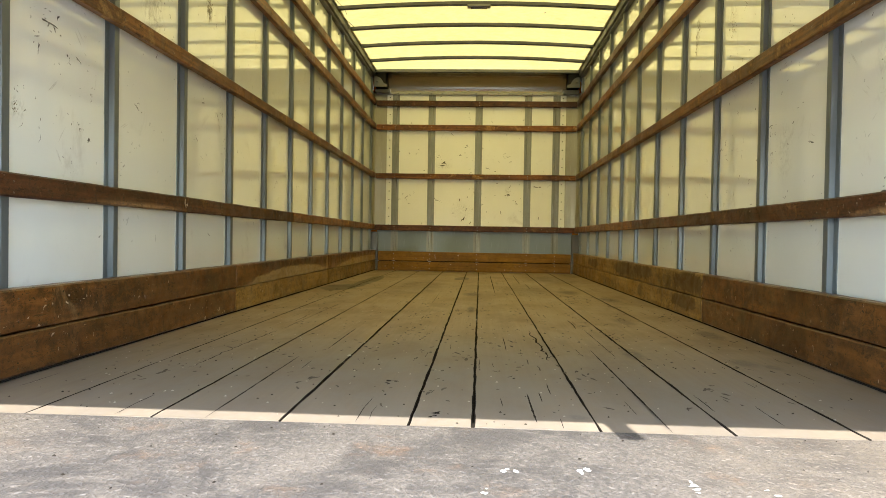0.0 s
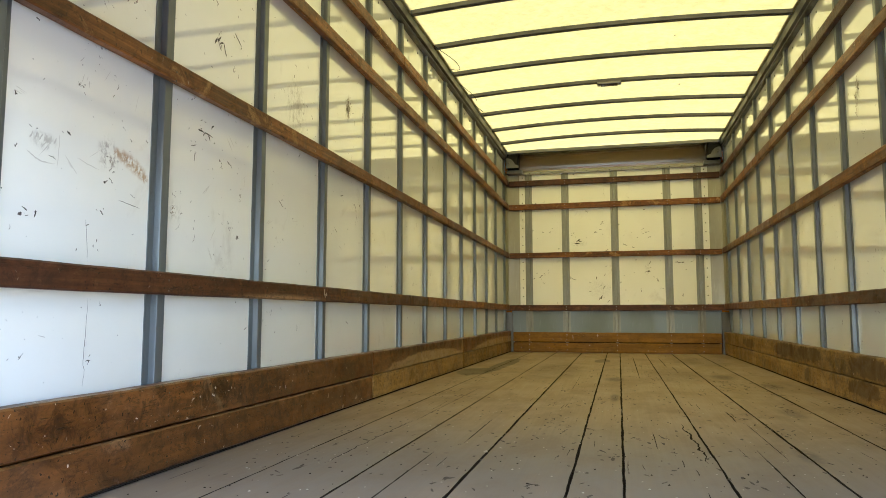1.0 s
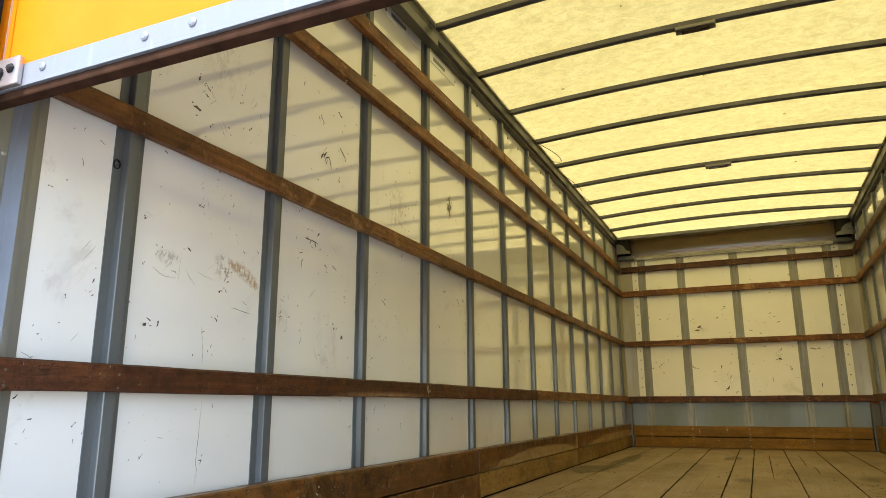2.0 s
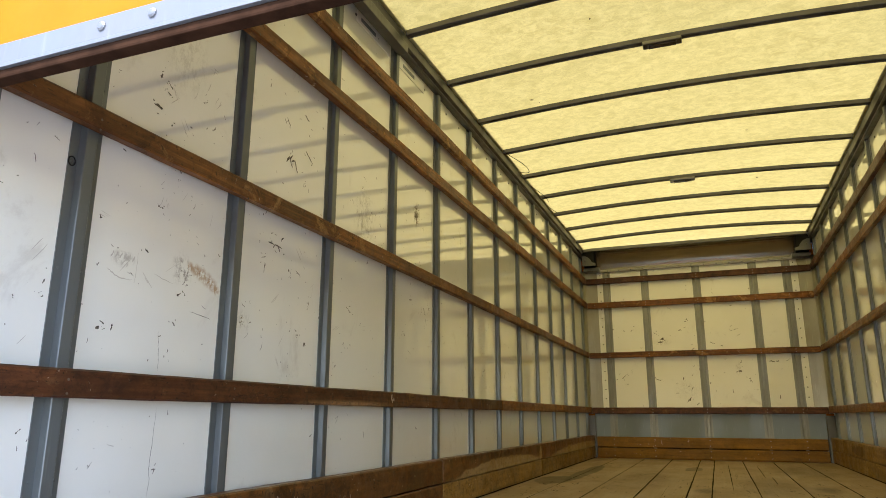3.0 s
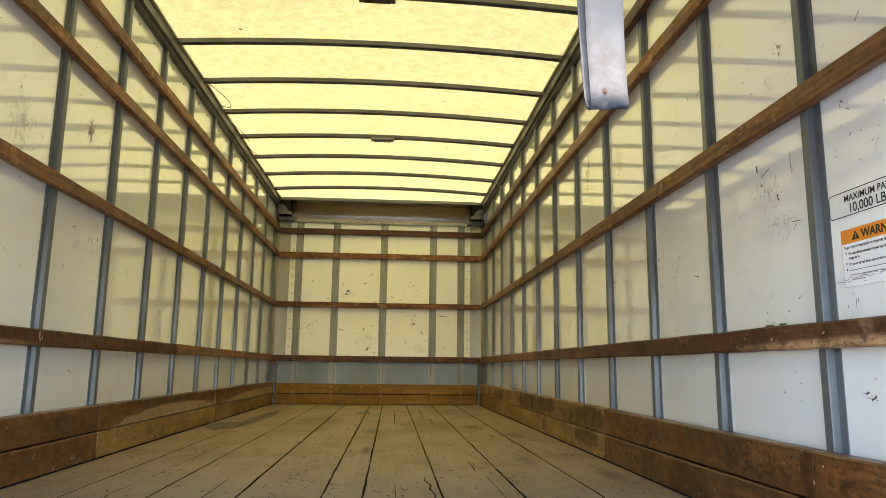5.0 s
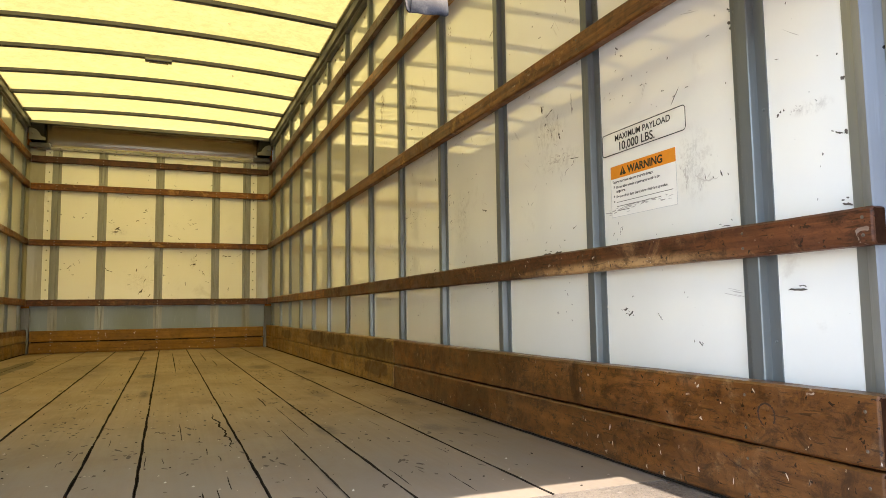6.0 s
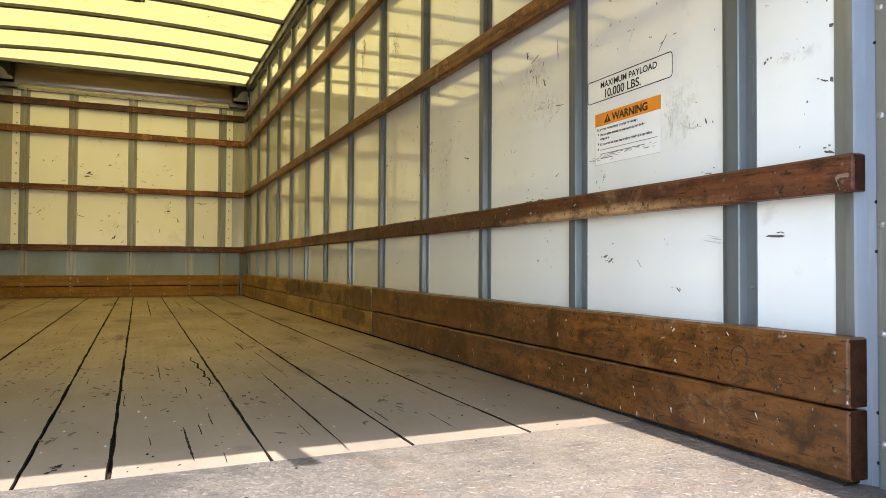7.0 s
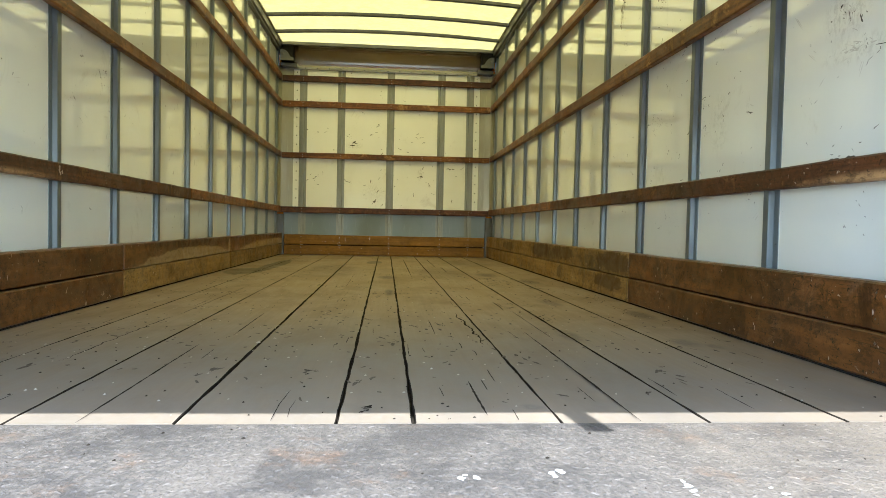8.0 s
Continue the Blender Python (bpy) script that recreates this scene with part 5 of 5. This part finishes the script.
sign = tagged(empty("payload_sticker", (HALF, 1.64, 0.828)), "clear sticker with black outlined payload lettering", "sticker")
ring = bmesh.new()
loops = []
for grow in (0.0, 0.0024):
    pts = []
    for cy, cz, a0 in ((1.800, 0.881, 0), (1.482, 0.881, 90), (1.482, 0.838, 180), (1.800, 0.838, 270)):
        for k in range(5):
            a = radians(a0 + 22.5 * k)
            pts.append(ring.verts.new((HALF - 0.0012, cy + (0.008 + grow) * math.cos(a), cz + (0.008 + grow) * math.sin(a))))
    loops.append(pts)
for i in range(20):
    ring.faces.new((loops[0][i], loops[0][(i + 1) % 20], loops[1][(i + 1) % 20], loops[1][i]))
part("outline", ring, INK, sign)
wording("lettering", "MAXIMUM PAYLOAD", 0.0240, 1.752, 0.8640, 0.0012, INK, sign, 1.0, 0.0004)
wording("lettering", "10,000 LBS.", 0.0325, 1.738, 0.8350, 0.0012, INK, sign, 1.0, 0.0005)

warning = tagged(empty("warning_sticker", (HALF, 1.64, 0.652)), "scuffed white warning sticker with orange banner", "sticker")
sheet("paper", 1.511, 1.776, 0.652, 0.795, 0.0008, PAPER, warning)
sheet("banner", 1.512, 1.775, 0.759, 0.7945, 0.0013, ORANGE, warning, "orange banner")
wording("lettering", "WARNING", 0.0285, 1.700, 0.7665, 0.0017, INK, warning, 1.02, 0.0010)
tri = bmesh.new()
tri.faces.new([tri.verts.new((HALF - 0.0017, y, z)) for y, z in ((1.735, 0.7655), (1.706, 0.7655), (1.7205, 0.7885))])
symbol = part("symbol", tri, INK, warning, "black warning triangle")
sheet("bar", 1.7194, 1.7216, 0.7715, 0.7815, 0.0020, ORANGE, symbol)
sheet("dot", 1.7194, 1.7216, 0.7675, 0.7695, 0.0020, ORANGE, symbol)
for y, z0, z1 in ((1.5115, 0.652, 0.759), (1.7755, 0.652, 0.759)):
    sheet("border", y - 0.0005, y + 0.0005, z0, z1, 0.0013, PALE_LINE, warning)
sheet("border", 1.511, 1.776, 0.6520, 0.6527, 0.0014, PALE_LINE, warning)
for line, y, z in (("To prevent serious injury or property damage:", 1.768, 0.7465), ("Do not allow animals or passengers to ride in the", 1.752, 0.7310), ("cargo area.", 1.752, 0.7200),
                   ("Keep overhead door closed when vehicle is in operation.", 1.752, 0.7045)):
    wording("lettering", line, 0.0094, y, z, 0.0013, INK, warning, 0.96, 0.00035)
for z, a, b in ((0.6915, 1.752, 1.525), (0.6800, 1.752, 1.570), (0.6680, 1.752, 1.700)):
    sheet("text_line", b, a, z, z + 0.0016, 0.0013, TEXT_GREY, warning)
for z in (0.7335, 0.7070, 0.6925):
    sheet("tick", 1.760, 1.763, z, z + 0.006, 0.0013, INK, warning)
bm = bmesh.new()
rng = random.Random(21)
for _ in range(46):
    u = rng.uniform(1.53, 1.80)
    sliver(bm, lambda p, q: (HALF - 0.0021, p, q), u, 0.673 + 0.04 * (1.70 - u) + rng.gauss(0, 0.0045), rng.uniform(0.006, 0.026), rng.uniform(0.001, 0.0028), rng.gauss(0, 0.10), rng)
stagger(bm, (-1, 0, 0))
tagged(part("rub_marks", bm, plain("grey_rub", (0.40, 0.385, 0.36), 0.7), warning, "grey rub marks"), kind="stuff")


# a ring stain and pale knocks on the kick boards, a pale patch on the left rail, flecks on the roof
bm = bmesh.new()
rng = random.Random(77)
for k in range(16):
    a = radians(-60 + 270 * k / 15)
    sliver(bm, lambda u, v: (HALF - DEPTH - PACK - 0.0368, u, v), 1.215 + 0.020 * math.cos(a), 0.192 + 0.022 * math.sin(a), 0.011, 0.0035, a + 1.57, rng)
crack(bm, lambda u, v: (HALF - DEPTH - PACK - 0.0368, u, v), [(1.338, 0.101), (1.302, 0.083), (1.265, 0.075)], 0.0022, rng)
stagger(bm, (-1, 0, 0))
part("ring_stain", bm, plain("dark_ring", (0.055, 0.030, 0.020), 0.6), wall_right, "dark ring stain")
bm = bmesh.new()
for _ in range(60):
    s = rng.choice((-1, 1, 1))
    sliver(bm, lambda u, v, s=s: (s * (HALF - DEPTH - PACK - 0.0368), u, v), rng.uniform(1.1, 4.2), rng.choice((rng.uniform(0.02, 0.12), rng.uniform(0.14, 0.24))), rng.uniform(0.005, 0.02), rng.uniform(0.0025, 0.006), rng.gauss(1.4, 0.4), rng)
for _ in range(5):
    sliver(bm, lambda u, v: (-HALF + DEPTH + PACK + 0.0208, u, v), 2.975 + rng.gauss(0, 0.006), 0.540 + rng.gauss(0, 0.010), 0.022, 0.010, 1.5, rng)
part("pale_knocks", bm, plain("pale_knock", (0.50, 0.42, 0.35), 0.7), wall_right, "pale knocks in the varnish")
bm = bmesh.new()
for u, v, size in ((0.03, 4.28, 0.016), (-0.80, 4.06, 0.026), (-0.76, 4.12, 0.012), (0.35, 3.2, 0.012), (-0.3, 3.3, 0.014), (0.5, 5.1, 0.02), (0.62, 6.2, 0.03), (-0.5, 5.4, 0.02)):
    sliver(bm, lambda p, q: (p, q, 2.4085 + crown(p)), u, v, size, size * 0.5, rng.uniform(0, 3), rng)
tagged(part("roof_flecks", bm, plain("brown_fleck", (0.10, 0.065, 0.03), 0.7)), "small brown flecks on the roof sheet", "flecks", kind="stuff")


# loose wires along the roof channel
def wire(points, radius=0.0022):
    curve = bpy.data.curves.new("loose_wire", "CURVE")
    curve.dimensions, curve.bevel_depth, curve.bevel_resolution = "3D", radius, 1
    spline = curve.splines.new("NURBS")
    spline.points.add(len(points) - 1)
    for p, c in zip(spline.points, points):
        p.co = (*c, 1)
    spline.use_endpoint_u, spline.order_u = True, 3
    curve.materials.append(RUBBER)
    return tagged(new("loose_wire", curve), "thin black wire hanging loose from the roof channel", "wire", group="loose wires")


wire([(-1.195, 4.72, 2.392), (-1.15, 4.80, 2.370), (-1.085, 4.95, 2.350), (-1.07, 5.06, 2.335), (-1.10, 5.16, 2.345), (-1.19, 5.22, 2.390)])
wire([(-1.19, 5.60, 2.390), (-1.14, 5.70, 2.360), (-1.11, 5.86, 2.350), (-1.12, 5.95, 2.344)])
wire([(-1.19, 6.20, 2.390), (-1.15, 6.26, 2.362), (-1.12, 6.36, 2.352)])
